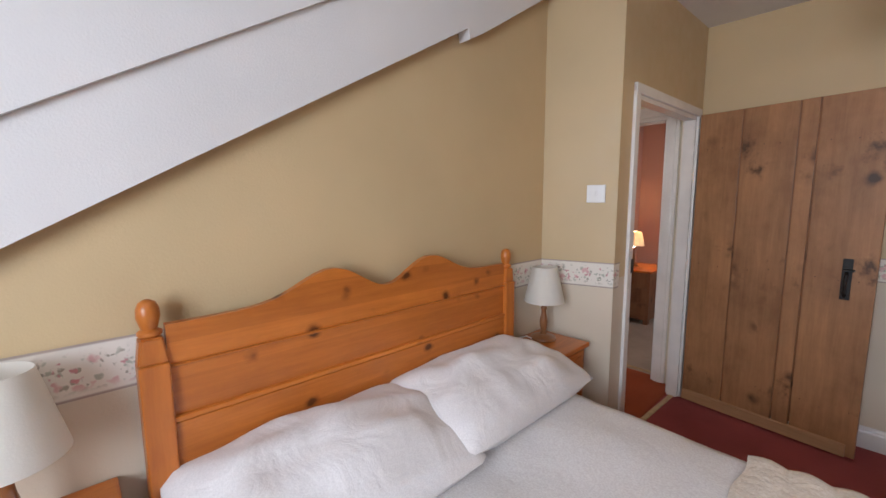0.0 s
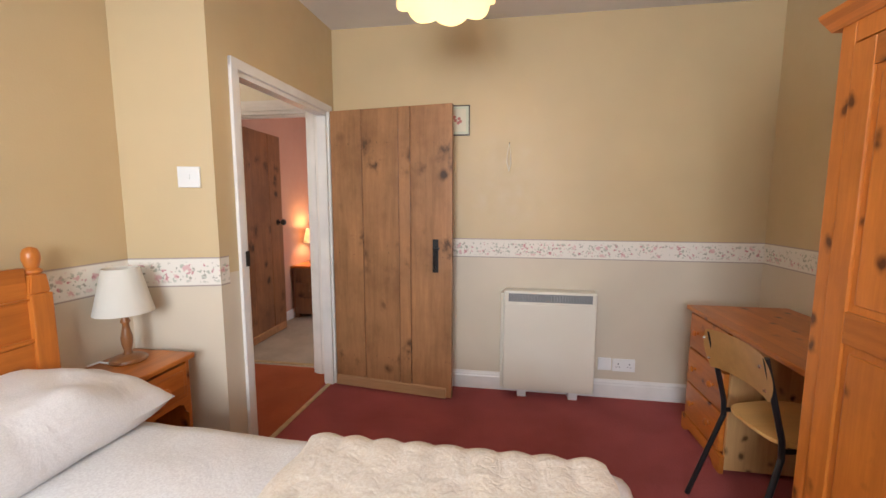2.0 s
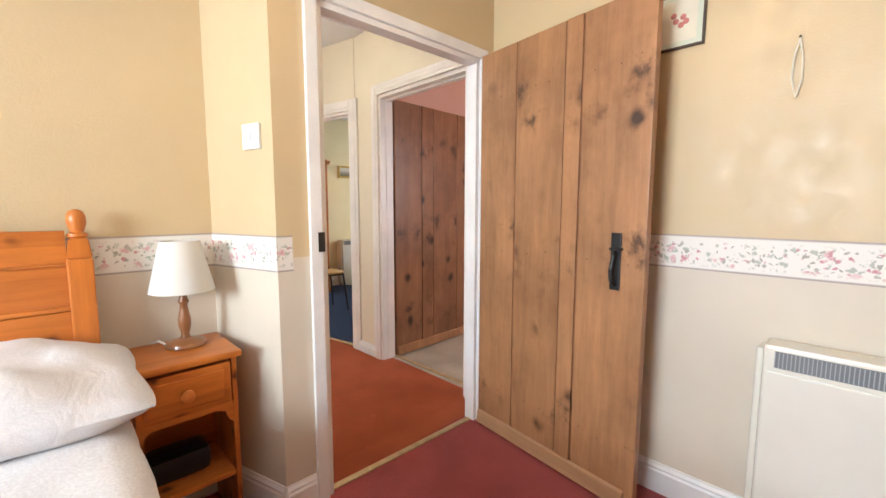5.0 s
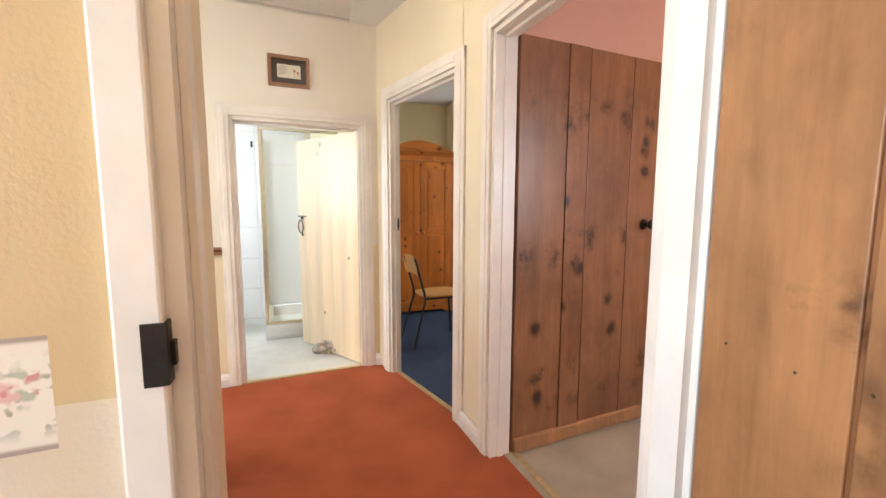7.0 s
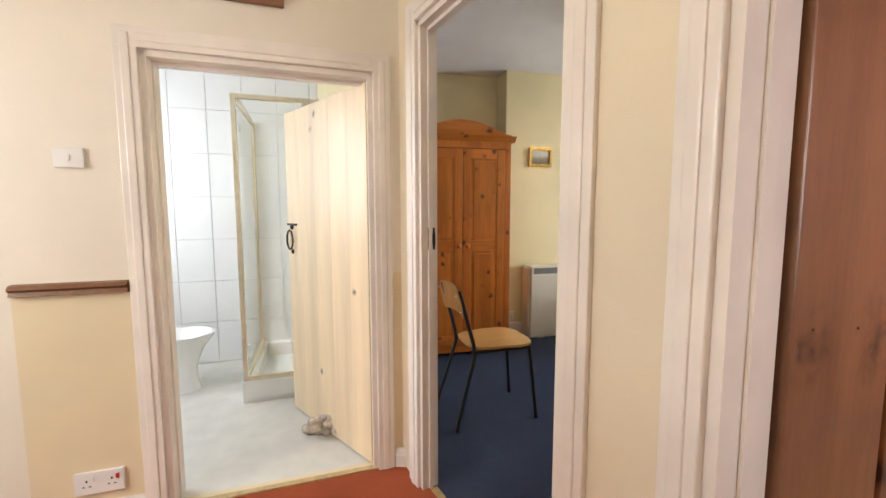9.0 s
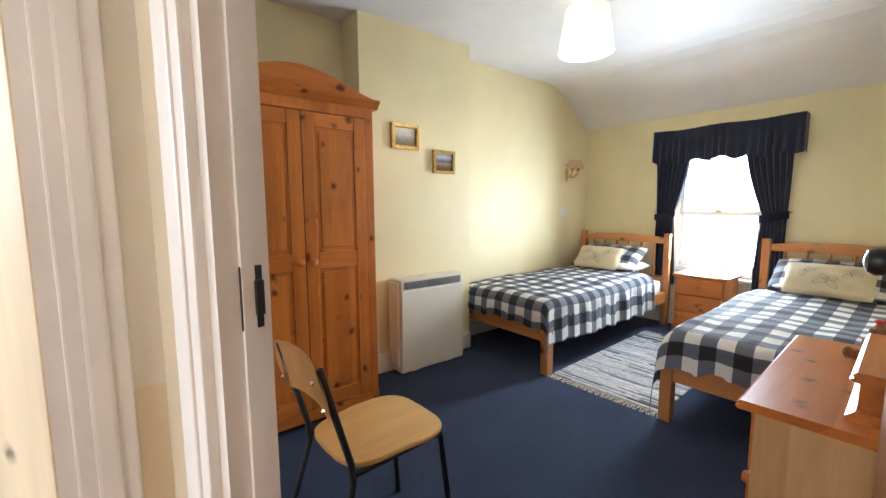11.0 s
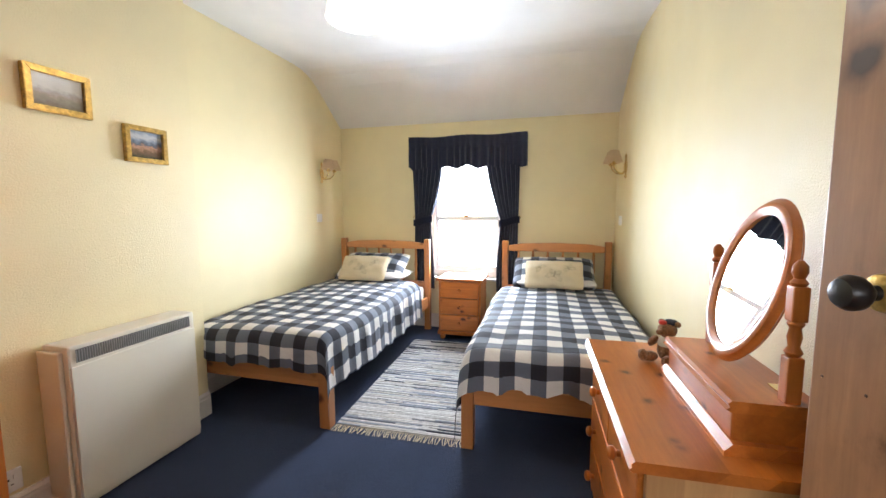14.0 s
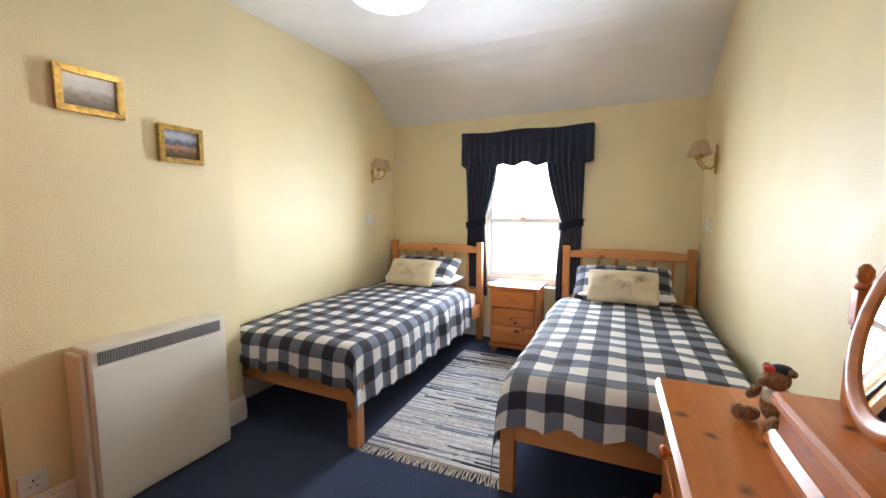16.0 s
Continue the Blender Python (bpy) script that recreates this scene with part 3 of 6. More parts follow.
solid("wall_north", wall_bm((-1.0, 2.06), (2.29, 2.06), 0.07, 0, H2 + 0.3), W1, HM, "yellow papered wall behind the bed", "wall")
solid("wall_south", wall_bm((3.6, -1.17), (-1.0, -1.17), 0.12, 0, H2), W1, HM, "yellow papered wall behind desk and wardrobe", "wall")
solid("wall_west", wall_bm((-0.9, -1.3), (-0.9, 2.12), 0.12, 0, H2 + 0.1, [(0.45 + 0.85, 1.65 + 0.85, 1.0, 2.1)]), W1, HM, "low papered wall with a dormer window", "wall")
solid("ceiling_bedroom", slab([(-1.0, -1.3), (3.62, -1.3), (3.62, 1.79), (2.4, 1.79), (2.4, 2.12), (-1.0, 2.12)], H2, H2 + 0.12), CEIL, HM, "flat white ceiling", "ceiling")
solid("ceiling_dormer_cheek", join(
    prism([(-0.9, 0.68), (1.555, 2.095), (1.565, 2.055), (1.64, 2.095), (2.33, 2.52), (-0.9, 2.52)], "y", 2.0, 2.06),
    prism([(-0.9, 0.885), (1.78, 2.52), (-0.9, 2.52)], "y", 1.982, 2.0)), CEIL, HM, "white boarded dormer cheek above a sloping edge", "ceiling")
win = thing("window_dormer", HM @ pose(-0.9, 0, 0), "white painted dormer window", "window")
tagged(win, kind="structure")
part("window_frame", join(box(-0.09, -0.03, 0.0, 0.05, 1.0, 2.1), box(-0.09, -0.03, 1.15, 1.2, 1.0, 2.1), box(-0.09, -0.03, 0.05, 1.15, 2.05, 2.1), box(-0.09, -0.03, 0.05, 1.15, 1.0, 1.05), box(-0.085, -0.035, 0.58, 0.62, 1.05, 2.05)), GLOSS, win)
part("window_sill", box(-0.1, 0.08, -0.04, 1.24, 0.965, 0.998, 0.006), GLOSS, win)


def skirt(name, runs, m, mat=GLOSS, h=0.125, label="white gloss skirting board"):
    """Skirting runs (p, q) with the board on the left of p to q."""
    bms = []
    for p, q in runs:
        p, q = Vector((*p, 0)), Vector((*q, 0))
        d = q - p
        b = prism([(0.0, 0.0), (0.016, 0.0), (0.016, h - 0.035), (0.012, h - 0.026), (0.013, h - 0.018), (0.006, h - 0.006), (0.005, h), (0.0, h)], "x", 0, d.length)
        bms.append(moved(b, Matrix.Translation(p) @ Matrix.Rotation(math.atan2(d.y, d.x), 4, "Z")))
    return solid(name, join(*bms), mat, m, label, "skirting board")


skirt("baseboard_bedroom", [((3.495, -1.17), (3.495, 1.66)), ((2.445, 1.70), (2.325, 1.70)), ((2.325, 1.70), (2.215, 2.06)), ((2.215, 2.06), (-0.9, 2.06)), ((-0.9, -1.17), (3.495, -1.17))], HM)


def border_strip(name, runs, m):
    """Printed paper border about 12.5 cm high."""
    bms = []
    s = 0.0
    for p, q in runs:
        p, q = Vector((*p, 0)), Vector((*q, 0))
        d = q - p
        L = d.length
        b = sheet(max(1, int(L / 0.3)), 1, lambda a, t, L=L: Vector((a * L, 0.002, 0.95 + 0.132 * t)), lambda a, t, L=L, s=s: (s + a * L, t * 0.125))
        bms.append(moved(b, Matrix.Translation(p) @ Matrix.Rotation(math.atan2(d.y, d.x), 4, "Z")))
        s += L
    return solid(name, join(*bms), BORDER, m, "cream paper border printed with pink roses", "wallpaper border")


border_strip("border_trim", [((3.495, -1.17), (3.495, 1.70)), ((2.445, 1.70), (2.325, 1.70)), ((2.325, 1.70), (2.215, 2.06)), ((2.215, 2.06), (-0.88, 2.06)), ((2.0, -1.17), (3.495, -1.17))], HM)


def architrave(name, m, a, b, head, y, out, w=0.075, mat=GLOSS, lining=0.0, sides=(1, 1), label="white gloss door frame", flat=False):
    """Moulded casing on the face y (out: the way it stands proud) and the lining through the wall."""
    t = 0.018 * out
    bits = []
    for on, x0, x1 in ((sides[0], a - w, a), (sides[1], b, b + w)):
        if on:
            bits += [box(x0, x1, min(y, y + t), max(y, y + t), 0, head + w, 0.004), box(x0 + w * 0.3, x1 - w * 0.3, min(y, y + t * 1.25), max(y, y + t * 1.25), 0, head + w * 0.7, 0.005)][:1 if flat else 2]
    bits += [box(a - (w if sides[0] else 0), b + (w if sides[1] else 0), min(y, y + t * 1.05), max(y, y + t * 1.05), head + 0.001, head + w, 0.004), box(a, b, min(y, y + t * 1.25), max(y, y + t * 1.25), head + w * 0.3, head + w * 0.7, 0.005)][:1 if flat else 2]
    if lining:
        y0, y1 = sorted((y + 0.002 * out, y - lining * out))
        bits += [box(a - 0.001, a + 0.022, y0, y1, 0, head), box(b - 0.022, b + 0.001, y0, y1, 0, head), box(a, b, y0, y1, head - 0.022, head + 0.001)]
    if lining and not flat:
        s0, s1 = sorted((y - lining * 0.4 * out, y - lining * 0.65 * out))
        bits += [box(a + 0.02, a + 0.029, s0, s1, 0, head - 0.02), box(b - 0.029, b - 0.02, s0, s1, 0, head - 0.02), box(a + 0.03, b - 0.03, s0, s1, head - 0.036, head - 0.02)]
    return solid(name, join(*bits), mat, m, label, "door frame")


architrave("door_frame_bedroom", AM, DOOR1[0], DOOR1[1], DOOR1[2], 1.70, -1, 0.05, GLOSS, 0.062, flat=True)
architrave("door_frame_bedroom_landing", AM, DOOR1[0], DOOR1[1], DOOR1[2], 1.762, 1, 0.075, CREAM, 0.0, (0, 1), flat=True)
strike = thing("strike_plate", AM @ pose(2.473, 1.684, 1.015), "black iron latch keeper on the white door jamb", "latch keeper")
part("plate", box(0.0, 0.026, -0.007, -0.003, 0.0, 0.075, 0.001), IRON, strike)
part("cheek", box(0.0225, 0.026, -0.003, 0.034, 0.0, 0.075, 0.001), IRON, strike)
part("keep", box(0.026, 0.031, 0.004, 0.022, 0.02, 0.05, 0.001), IRON, strike)

# ---- structure: landing and stairwell ----
solid("floor_landing", join(slab([(2.2, 1.87), (3.66, 1.87), (3.66, 2.9), (3.55, 3.16), (3.42, 3.9), (3.42, 4.12), (1.94, 4.12), (1.94, 3.09), (2.2, 3.09)], -0.2, 0.0), slab([(2.42, 1.735), (3.58, 1.735), (3.58, 1.875), (2.42, 1.875)], -0.2, -0.0012)), RED2, HM, "rust red fitted carpet on the landing", "floor")
solid("threshold_bedroom", prism([(2.5, 1.715), (3.36, 1.715), (3.36, 1.745), (2.5, 1.745)], "z", 0.0, 0.006), THRESH, AM, "pale edging strip between two carpets", "threshold")
solid("wall_landing_south", wall_bm((2.325, 1.735), (3.66, 1.735), 0.027, 0, H2, [(DOOR1[0] - 2.325, DOOR1[1] - 2.325, 0, DOOR1[2])]), WH, AM, "cream painted landing wall", "wall")
solid("wall_stair_south", wall_bm((0.2, 2.13), (2.29, 2.13), 0.07, -2.7, H2), WH, HM, "cream painted stairwell wall", "wall")
solid("wall_landing_return", box(2.34, 2.515, 1.764, 1.95, 0, H2, 0.006), WH, HM, "cream painted wall end beside the doorway", "wall")
solid("wall_landing_nib", box(2.30, 2.41, 1.951, 2.19, 0, H2), WH, HM, "short cream wall end beside the stairs", "wall")
solid("door_stop", box(2.5165, 2.5275, 1.775 - 0.05, 1.7625, 0, 1.945, 0.002), CREAM, AM, "yellowed door stop bead", "door stop")
solid("wall_stair_north", wall_bm((0.2, 4.10), (1.93, 4.10), 0.06, -2.7, H2), WHS, HM, "white painted stairwell wall", "wall")
solid("wall_landing_end", wall_bm((1.93, 4.10), (3.47, 4.10), 0.06, -2.7, H2, [(2.365 - 1.93, 3.215 - 1.93, 0, 1.80)]), WHN, HM, "cream wall, yellow below the dado rail", "wall")
# The hole is added for the stairwell fill light and stays out of view.
solid("wall_stair_west", wall_bm((0.3, 2.1), (0.3, 4.2), 0.1, -2.7, H2, [(0.2, 1.4, 1.1, 2.3)]), WHS, HM, "cream stairwell wall with an added, unseen opening", "wall")
solid("ceiling_landing", slab([(0.2, 1.792), (3.78, 1.792), (3.78, 4.2), (0.2, 4.2)], H2 + 0.001, H2 + 0.1), CEIL, HM, "white landing ceiling", "ceiling")
solid("wall_landing_east", join(slab([(3.54, 2.745), (3.65, 2.745), (3.65, 3.10), (3.548, 3.135)], 0, H2), slab([(3.54, 1.70), (3.65, 1.70), (3.65, 1.875), (3.54, 1.875)], 0, H2), slab([(3.54, 1.875), (3.65, 1.875), (3.65, 2.745), (3.54, 2.745)], 2.0, H2)), WH, HM, "cream painted wall beside two doorways", "wall")
PM = HM @ Matrix.Translation((3.54, 2.40, 0)) @ pose(0, 0, 0, 0, 0, -90)
architrave("door_frame_pink_room", PM, -0.357, 0.525, 2.0, 0.0, -1, 0.075, CREAM, 0.11)
solid("threshold_pink_room", box(3.655, 3.685, 1.875, 2.76, -0.001, 0.006), THRESH, HM, "thin gilt edging strip", "threshold")
architrave("door_frame_bathroom", HM, 2.365, 3.215, 1.80, 4.10, -1, 0.075, CREAM, 0.13)
solid("threshold_bathroom", box(2.365, 3.215, 4.095, 4.125, -0.001, 0.006), THRESH, HM, "thin gilt edging strip", "threshold")
solid("dado_rail", prism([(4.10, 0.905), (4.075, 0.91), (4.082, 0.925), (4.07, 0.935), (4.08, 0.948), (4.10, 0.952)], "x", 1.935, 2.285), STAIRRAIL, HM, "brown moulded dado rail", "dado rail")
skirt("baseboard_landing", [((2.29, 4.10), (1.94, 4.10)), ((3.40, 4.06), (3.30, 4.10)), ((3.54, 2.83), (3.54, 3.08))], HM, GLOSS, 0.09)
solid("stair_skirting", prism([(1.95, -0.22), (1.95, 0.09), (0.32, -1.21), (0.32, -1.52)], "y", 4.084, 4.10), GLOSS, HM, "white sloping stair skirting", "skirting board")
steps = [box(1.94 - 0.22 * (i + 1), 1.94 - 0.22 * i + 0.02, 3.1, 4.085, -0.18 * (i + 1) - 0.17, -0.18 * (i + 1), 0.008) for i in range(7)]
solid("stairs", join(*steps, box(0.3, 2.3, 2.2, 4.1, -2.8, -2.7)), RED2, HM, "rust red carpeted stairs going down", "stairs")
solid("wall_under_landing", join(box(2.2, 2.28, 2.13, 3.09, -2.7, -0.2), box(1.94, 2.2, 3.09, 3.12, -2.7, -0.005), box(1.94, 1.98, 3.12, 4.1, -2.7, -0.2)), WHN, HM, "cream wall below the landing edge", "wall")

# ---- structure: pink room ----
solid("floor_pink_room", slab([(3.62, 0.6), (5.75, 0.6), (5.75, 2.92), (3.62, 2.92)], -0.2, 0.001), BEIGE, HM, "beige fitted carpet", "floor")
# The south run's hole is assumed, cut for the added daylight.
solid("wall_pink_room", join(wall_bm((3.68, 2.87), (5.7, 2.87), 0.05, 0, H2), wall_bm((5.7, 2.92), (5.7, 0.6), 0.1, 0, H2), wall_bm((5.8, 0.6), (3.55, 0.6), 0.1, 0, H2, [(0.6, 1.5, 0.95, 2.05)]), box(3.65, 3.68, 0.6, 1.875, 0, H2), box(3.65, 3.68, 1.875, 2.76, 2.0, H2), box(3.65, 3.68, 2.79, 2.88, 0, H2)), WP, HM, "pink painted room walls", "wall")
solid("ceiling_pink_room", slab([(3.66, 0.5), (5.85, 0.5), (5.85, 2.93), (3.66, 2.93)], H2 - 0.02, H2 + 0.1), WP, HM, "pink room ceiling", "ceiling")
skirt("baseboard_pink_room", [((5.7, 2.87), (4.66, 2.87)), ((5.7, 0.6), (5.7, 2.87))], HM, GLOSS, 0.1)

# ---- structure: bathroom ----
solid("floor_bathroom", slab([(1.2, 4.12), (3.45, 4.12), (3.40, 5.95), (1.2, 5.95)], -0.2, -0.001), VINYL, HM, "pale vinyl bathroom floor", "floor")
# The west run's hole is assumed, made for the added bathroom light.
solid("wall_bathroom", join(wall_bm((1.2, 5.85), (3.5, 5.85), 0.1, 0, H2), wall_bm((1.2, 4.1), (1.2, 5.95), 0.1, 0, H2, [(0.45, 1.4, 1.0, 2.1)]), wall_bm((1.2, 4.16), (3.36, 4.16), 0.012, 0, H2, [(1.165, 2.015, 0, 1.80)]), slab([(3.345, 4.16), (3.38, 4.16), (3.38, 5.86), (3.345, 5.86)], 0, H2)), GROUT, HM, "pale grouted bathroom walls", "wall")
solid("ceiling_bathroom", slab([(1.1, 4.1), (3.42, 4.1), (3.42, 5.95), (1.1, 5.95)], H2 - 0.02, H2 + 0.1), CEIL, HM, "white bathroom ceiling", "ceiling")

# ---- structure: twin room ----
D2A, D2B = Vector((3.245, 3.926, 0)), Vector((3.437, 3.212, 0))
d2 = D2B - D2A
D2L = d2.length
DM = Matrix.Translation(D2A) @ Matrix.Rotation(math.atan2(d2.y, d2.x), 4, "Z")
solid("floor_twin_room", slab([(3.46, 3.05), (7.62, 3.15), (7.62, 6.2), (3.05, 6.2), (3.26, 4.16), (3.29, 3.936), (3.475, 3.212)], -0.2, -0.0005), BLUE, ID, "dark blue fitted carpet", "floor")
solid("threshold_twin_room", box(0, D2L, 0.03, 0.06, -0.001, 0.006), THRESH, DM, "thin gilt edging strip", "threshold")
solid("wall_twin_west", join(box(-2.4, -0.034, 0.035, 0.07, 0, 2.56), box(-0.034, D2L + 0.02, 0.035, 0.07, 1.952, 2.56), box(D2L + 0.02, D2L + 0.12, 0.035, 0.07, 0, 2.56)), W2, DM, "yellow painted wall with the doorway", "wall")
solid("wall_landing_twin_door", join(box(-0.30, -0.034, 0.0, 0.035, 0, H2), box(-0.034, D2L + 0.02, 0.0, 0.035, 1.952, H2), box(D2L + 0.02, D2L + 0.07, 0.0, 0.035, 0, H2)), WH, DM, "cream painted wall round a doorway", "wall")
architrave("door_frame_twin_room", DM, -0.036, D2L + 0.022, 1.952, 0.0, -1, 0.085, CREAM, 0.072)
sk = Vector((7.5, 3.31, 0)) - Vector((3.40, 3.105, 0))
SM = Matrix.Translation((3.40, 3.105, 0)) @ Matrix.Rotation(math.atan2(sk.y, sk.x), 4, "Z")
solid("wall_twin_south", box(0.09, sk.length + 0.1, -0.1, 0.0, 0, 2.56), W2, SM, "yellow painted wall with a sheen", "wall")
solid("wall_twin_north", join(wall_bm((3.0, 6.1), (7.6, 6.08), 0.1, 0, 2.56), box(4.43, 5.42, 5.86, 6.1, 0, 2.56)), W2, ID, "yellow painted wall with a chimney breast", "wall")
solid("wall_twin_window", wall_bm((7.5, 3.1), (7.5, 6.2), -0.2, 0, 2.56, [(4.33 - 3.1, 5.09 - 3.1, 0.54, 1.8)]), W2, ID, "yellow painted wall with a sash window", "wall")
arc = [(6.70, 2.5), (6.84, 2.49), (6.96, 2.455), (7.08, 2.39), (7.2, 2.305)]
solid("ceiling_twin_room", prism([(3.0, 2.5)] + arc + [(7.52, 2.075), (7.75, 2.075), (7.75, 2.62), (3.0, 2.62)], "y", 3.0, 6.2), CEIL2, ID, "white ceiling curving down to the window wall", "ceiling")
skirt("baseboard_twin_room", [((7.5, 3.31), (7.5, 6.08)), ((7.5, 6.08), (5.42, 6.08)), ((5.42, 6.08), (5.42, 5.86)), ((5.42, 5.86), (4.43, 5.86)), ((3.45, 3.107), (7.5, 3.31))], ID, CREAM, 0.14, "cream gloss skirting board")
tw = thing("window_twin", pose(7.5, 4.71, 0), "white painted sash window, blown out by daylight", "window")
tagged(tw, kind="structure")
part("window_frame", join(box(0.05, 0.13, -0.38, -0.335, 0.54, 1.8), box(0.05, 0.13, 0.335, 0.38, 0.54, 1.8), box(0.05, 0.13, -0.335, 0.335, 1.755, 1.8), box(0.05, 0.13, -0.335, 0.335, 0.54, 0.60)), GLOSS, tw)
part("sash", join(box(0.06, 0.1, -0.335, -0.3, 1.12, 1.755), box(0.06, 0.1, 0.3, 0.335, 1.12, 1.755), box(0.06, 0.1, -0.3, 0.3, 1.12, 1.16), box(0.06, 0.1, -0.3, 0.3, 1.72, 1.755)), GLOSS, tw)
part("sash", join(box(0.075, 0.115, -0.335, -0.3, 0.6, 1.14), box(0.075, 0.115, 0.3, 0.335, 0.6, 1.14), box(0.075, 0.115, -0.3, 0.3, 0.6, 0.65), box(0.075, 0.1185, -0.3, 0.3, 1.11, 1.14)), GLOSS, tw)
part("catch", box(0.045, 0.06, -0.025, 0.025, 1.15, 1.172, 0.003), BRASS, tw, "brass sash catch")
part("window_sill", box(-0.05, 0.13, -0.42, 0.42, 0.515, 0.54, 0.006), GLOSS, tw)


# ---- doors ----
def plank_door(name, m, w, h, mats, label, boards, ledge=True, batten=True, split=None):
    """A leaf of upright boards with beads between them; x runs from the hinge, the seen face is towards -y."""
    d = thing(name, m, label, "door")
    x = 0.0
    for i, (bw, mat) in enumerate(boards):
        x1 = min(w, x + bw * w)
        proud = 0.004 if bw < 0.16 else 0.0
        part("board", box(x + 0.004, x1 - 0.004, -0.017 - proud, 0.017, 0.012, h, 0.0025), mat, d)
        if i and batten:
            part("bead", rod((x, -0.009, 0.1), (x, -0.009, h), 0.005, 6), OLDD, d)
        x = x1
    if ledge:
        part("weather_board", prism([(-0.036, 0.014), (-0.018, 0.014), (-0.018, 0.082), (-0.03, 0.074)], "x", 0.01, w - 0.04), mats[1], d)
    for z in (0.25, h * 0.5, h - 0.25):
        part("ledge_rail", box(0.03, w - 0.03, 0.017, 0.037, z - 0.06, z + 0.06, 0.004), mats[1], d)
    return d


def nails(d, w, h, rows, n=9):
    rng = random.Random(7)
    bms = [moved(lathe([(0.0028, 0), (0.002, 0.0015)], 6), Matrix.Translation((w * (k + 0.5) / n + rng.uniform(-0.02, 0.02), -0.0175, z + rng.uniform(-0.012, 0.012))) @ pose(0, 0, 0, 90)) for z in rows for k in range(n)]
    tagged(part("nail_heads", join(*bms), NAILB, d), kind="stuff")


def thumb_latch(d, x, z):
    lt = part("latch", box(x - 0.02, x + 0.02, -0.024, -0.0175, z - 0.11, z + 0.11, 0.003), IRON, d, "black iron thumb latch plate")
    part("handle", tube([(x, -0.022, z - 0.09), (x, -0.05, z - 0.07), (x, -0.055, z - 0.03), (x, -0.04, z + 0.02), (x, -0.022, z + 0.035)], 0.008), IRON, lt)
    part("thumb_piece", box(x - 0.012, x + 0.03, -0.052, -0.022, z + 0.045, z + 0.055, 0.003), IRON, lt)


def round_knob(d, x, z, mat, rose=BRASS):
    kb = part("knob", moved(lathe([(0.013, 0.0), (0.011, 0.03), (0.022, 0.04), (0.031, 0.052), (0.032, 0.064), (0.024, 0.078), (0.008, 0.083)], 20), Matrix.Translation((x, -0.018, z)) @ pose(0, 0, 0, 90)), mat, d, "dark round door knob", True)
    part("rose", moved(lathe([(0.03, 0.0), (0.028, 0.005), (0.014, 0.01)], 20), Matrix.Translation((x, -0.018, z)) @ pose(0, 0, 0, 90)), rose, kb, "worn brass rose", True)


l1 = math.degrees(math.atan2(0.766 - 1.655, 3.285 - 3.392))
leaf1 = plank_door("door_bedroom", HM @ pose(3.39, 1.636, 0, 0, 0, l1), 0.873, 1.945, (OLD, OLDX), "stripped old pine plank door standing open against the wall", [(0.275, OLD), (0.304, OLD), (0.094, OLD), (0.327, OLD)])
nails(leaf1, 0.873, 1.945, (0.25, 0.98, 1.72))
thumb_latch(leaf1, 0.76, 0.98)
leaf3 = plank_door("door_pink_room", HM @ pose(3.655, 2.738, 0, 0, 0, 0.8), 0.92, 1.99, (OLDD, OLD), "dark old pine plank door standing open into the pink room", [(0.301, OLDD), (0.145, OLDD), (0.315, OLDD), (0.239, OLDD)])
nails(leaf3, 0.92, 1.99, (0.25, 1.02, 1.75))
round_knob(leaf3, 0.828, 1.13, BLACK, IRON)
l3 = math.degrees(math.atan2(4.85 - 4.13, 2.835 - 3.21))
leafb = thing("door_bathroom", HM @ pose(3.205, 4.135, 0, 0, 0, l3), "pale pine plank door standing open into the bathroom", "door")
for i in range(5):
    part("board", box(0.005 + i * 0.163, 0.1676 + i * 0.163, -0.017, 0.017, 0.01, 1.77, 0.0008), PALED, leafb)
rh = part("ring_handle", moved(lathe([(0.018, 0), (0.016, 0.006), (0.006, 0.012)], 14), Matrix.Translation((0.765, 0.017, 1.12)) @ pose(0, 0, 0, -90)), IRON, leafb, "black iron ring handle", True)
part("ring", tube([(0.765 + 0.038 * math.cos(a), 0.034, 1.045 + 0.055 * math.sin(a)) for a in [math.pi * 2 * k / 14 + math.pi / 2 for k in range(15)]], 0.006, 6), IRON, rh)
part("keeper", moved(lathe([(0.014, 0), (0.012, 0.006), (0.005, 0.01)], 12), Matrix.Translation((0.765, 0.017, 0.975)) @ pose(0, 0, 0, -90)), IRON, rh, "", True)
part("bolt", box(0.70, 0.82, 0.017, 0.024, 1.128, 1.14, 0.002), IRON, rh)
l4 = 12.3
leaf2 = thing("door_twin_room", Matrix.Translation((3.545, 3.20, 0)) @ pose(0, 0, 0, 0, 0, l4), "weathered pine plank door standing open beside the chest", "door")
for x0, x1 in ((0.0, 0.21), (0.21, 0.5), (0.5, 0.64), (0.64, 0.885)):
    part("board", box(x0 + 0.0015, x1 - 0.0015, -0.018, 0.018, 0.012, 1.92, 0.003), OLD, leaf2)
for x in (0.21, 0.5, 0.64):
    part("bead", rod((x, 0.017, 0.05), (x, 0.017, 1.92), 0.005, 6), OLD, leaf2)
rng2 = random.Random(11)
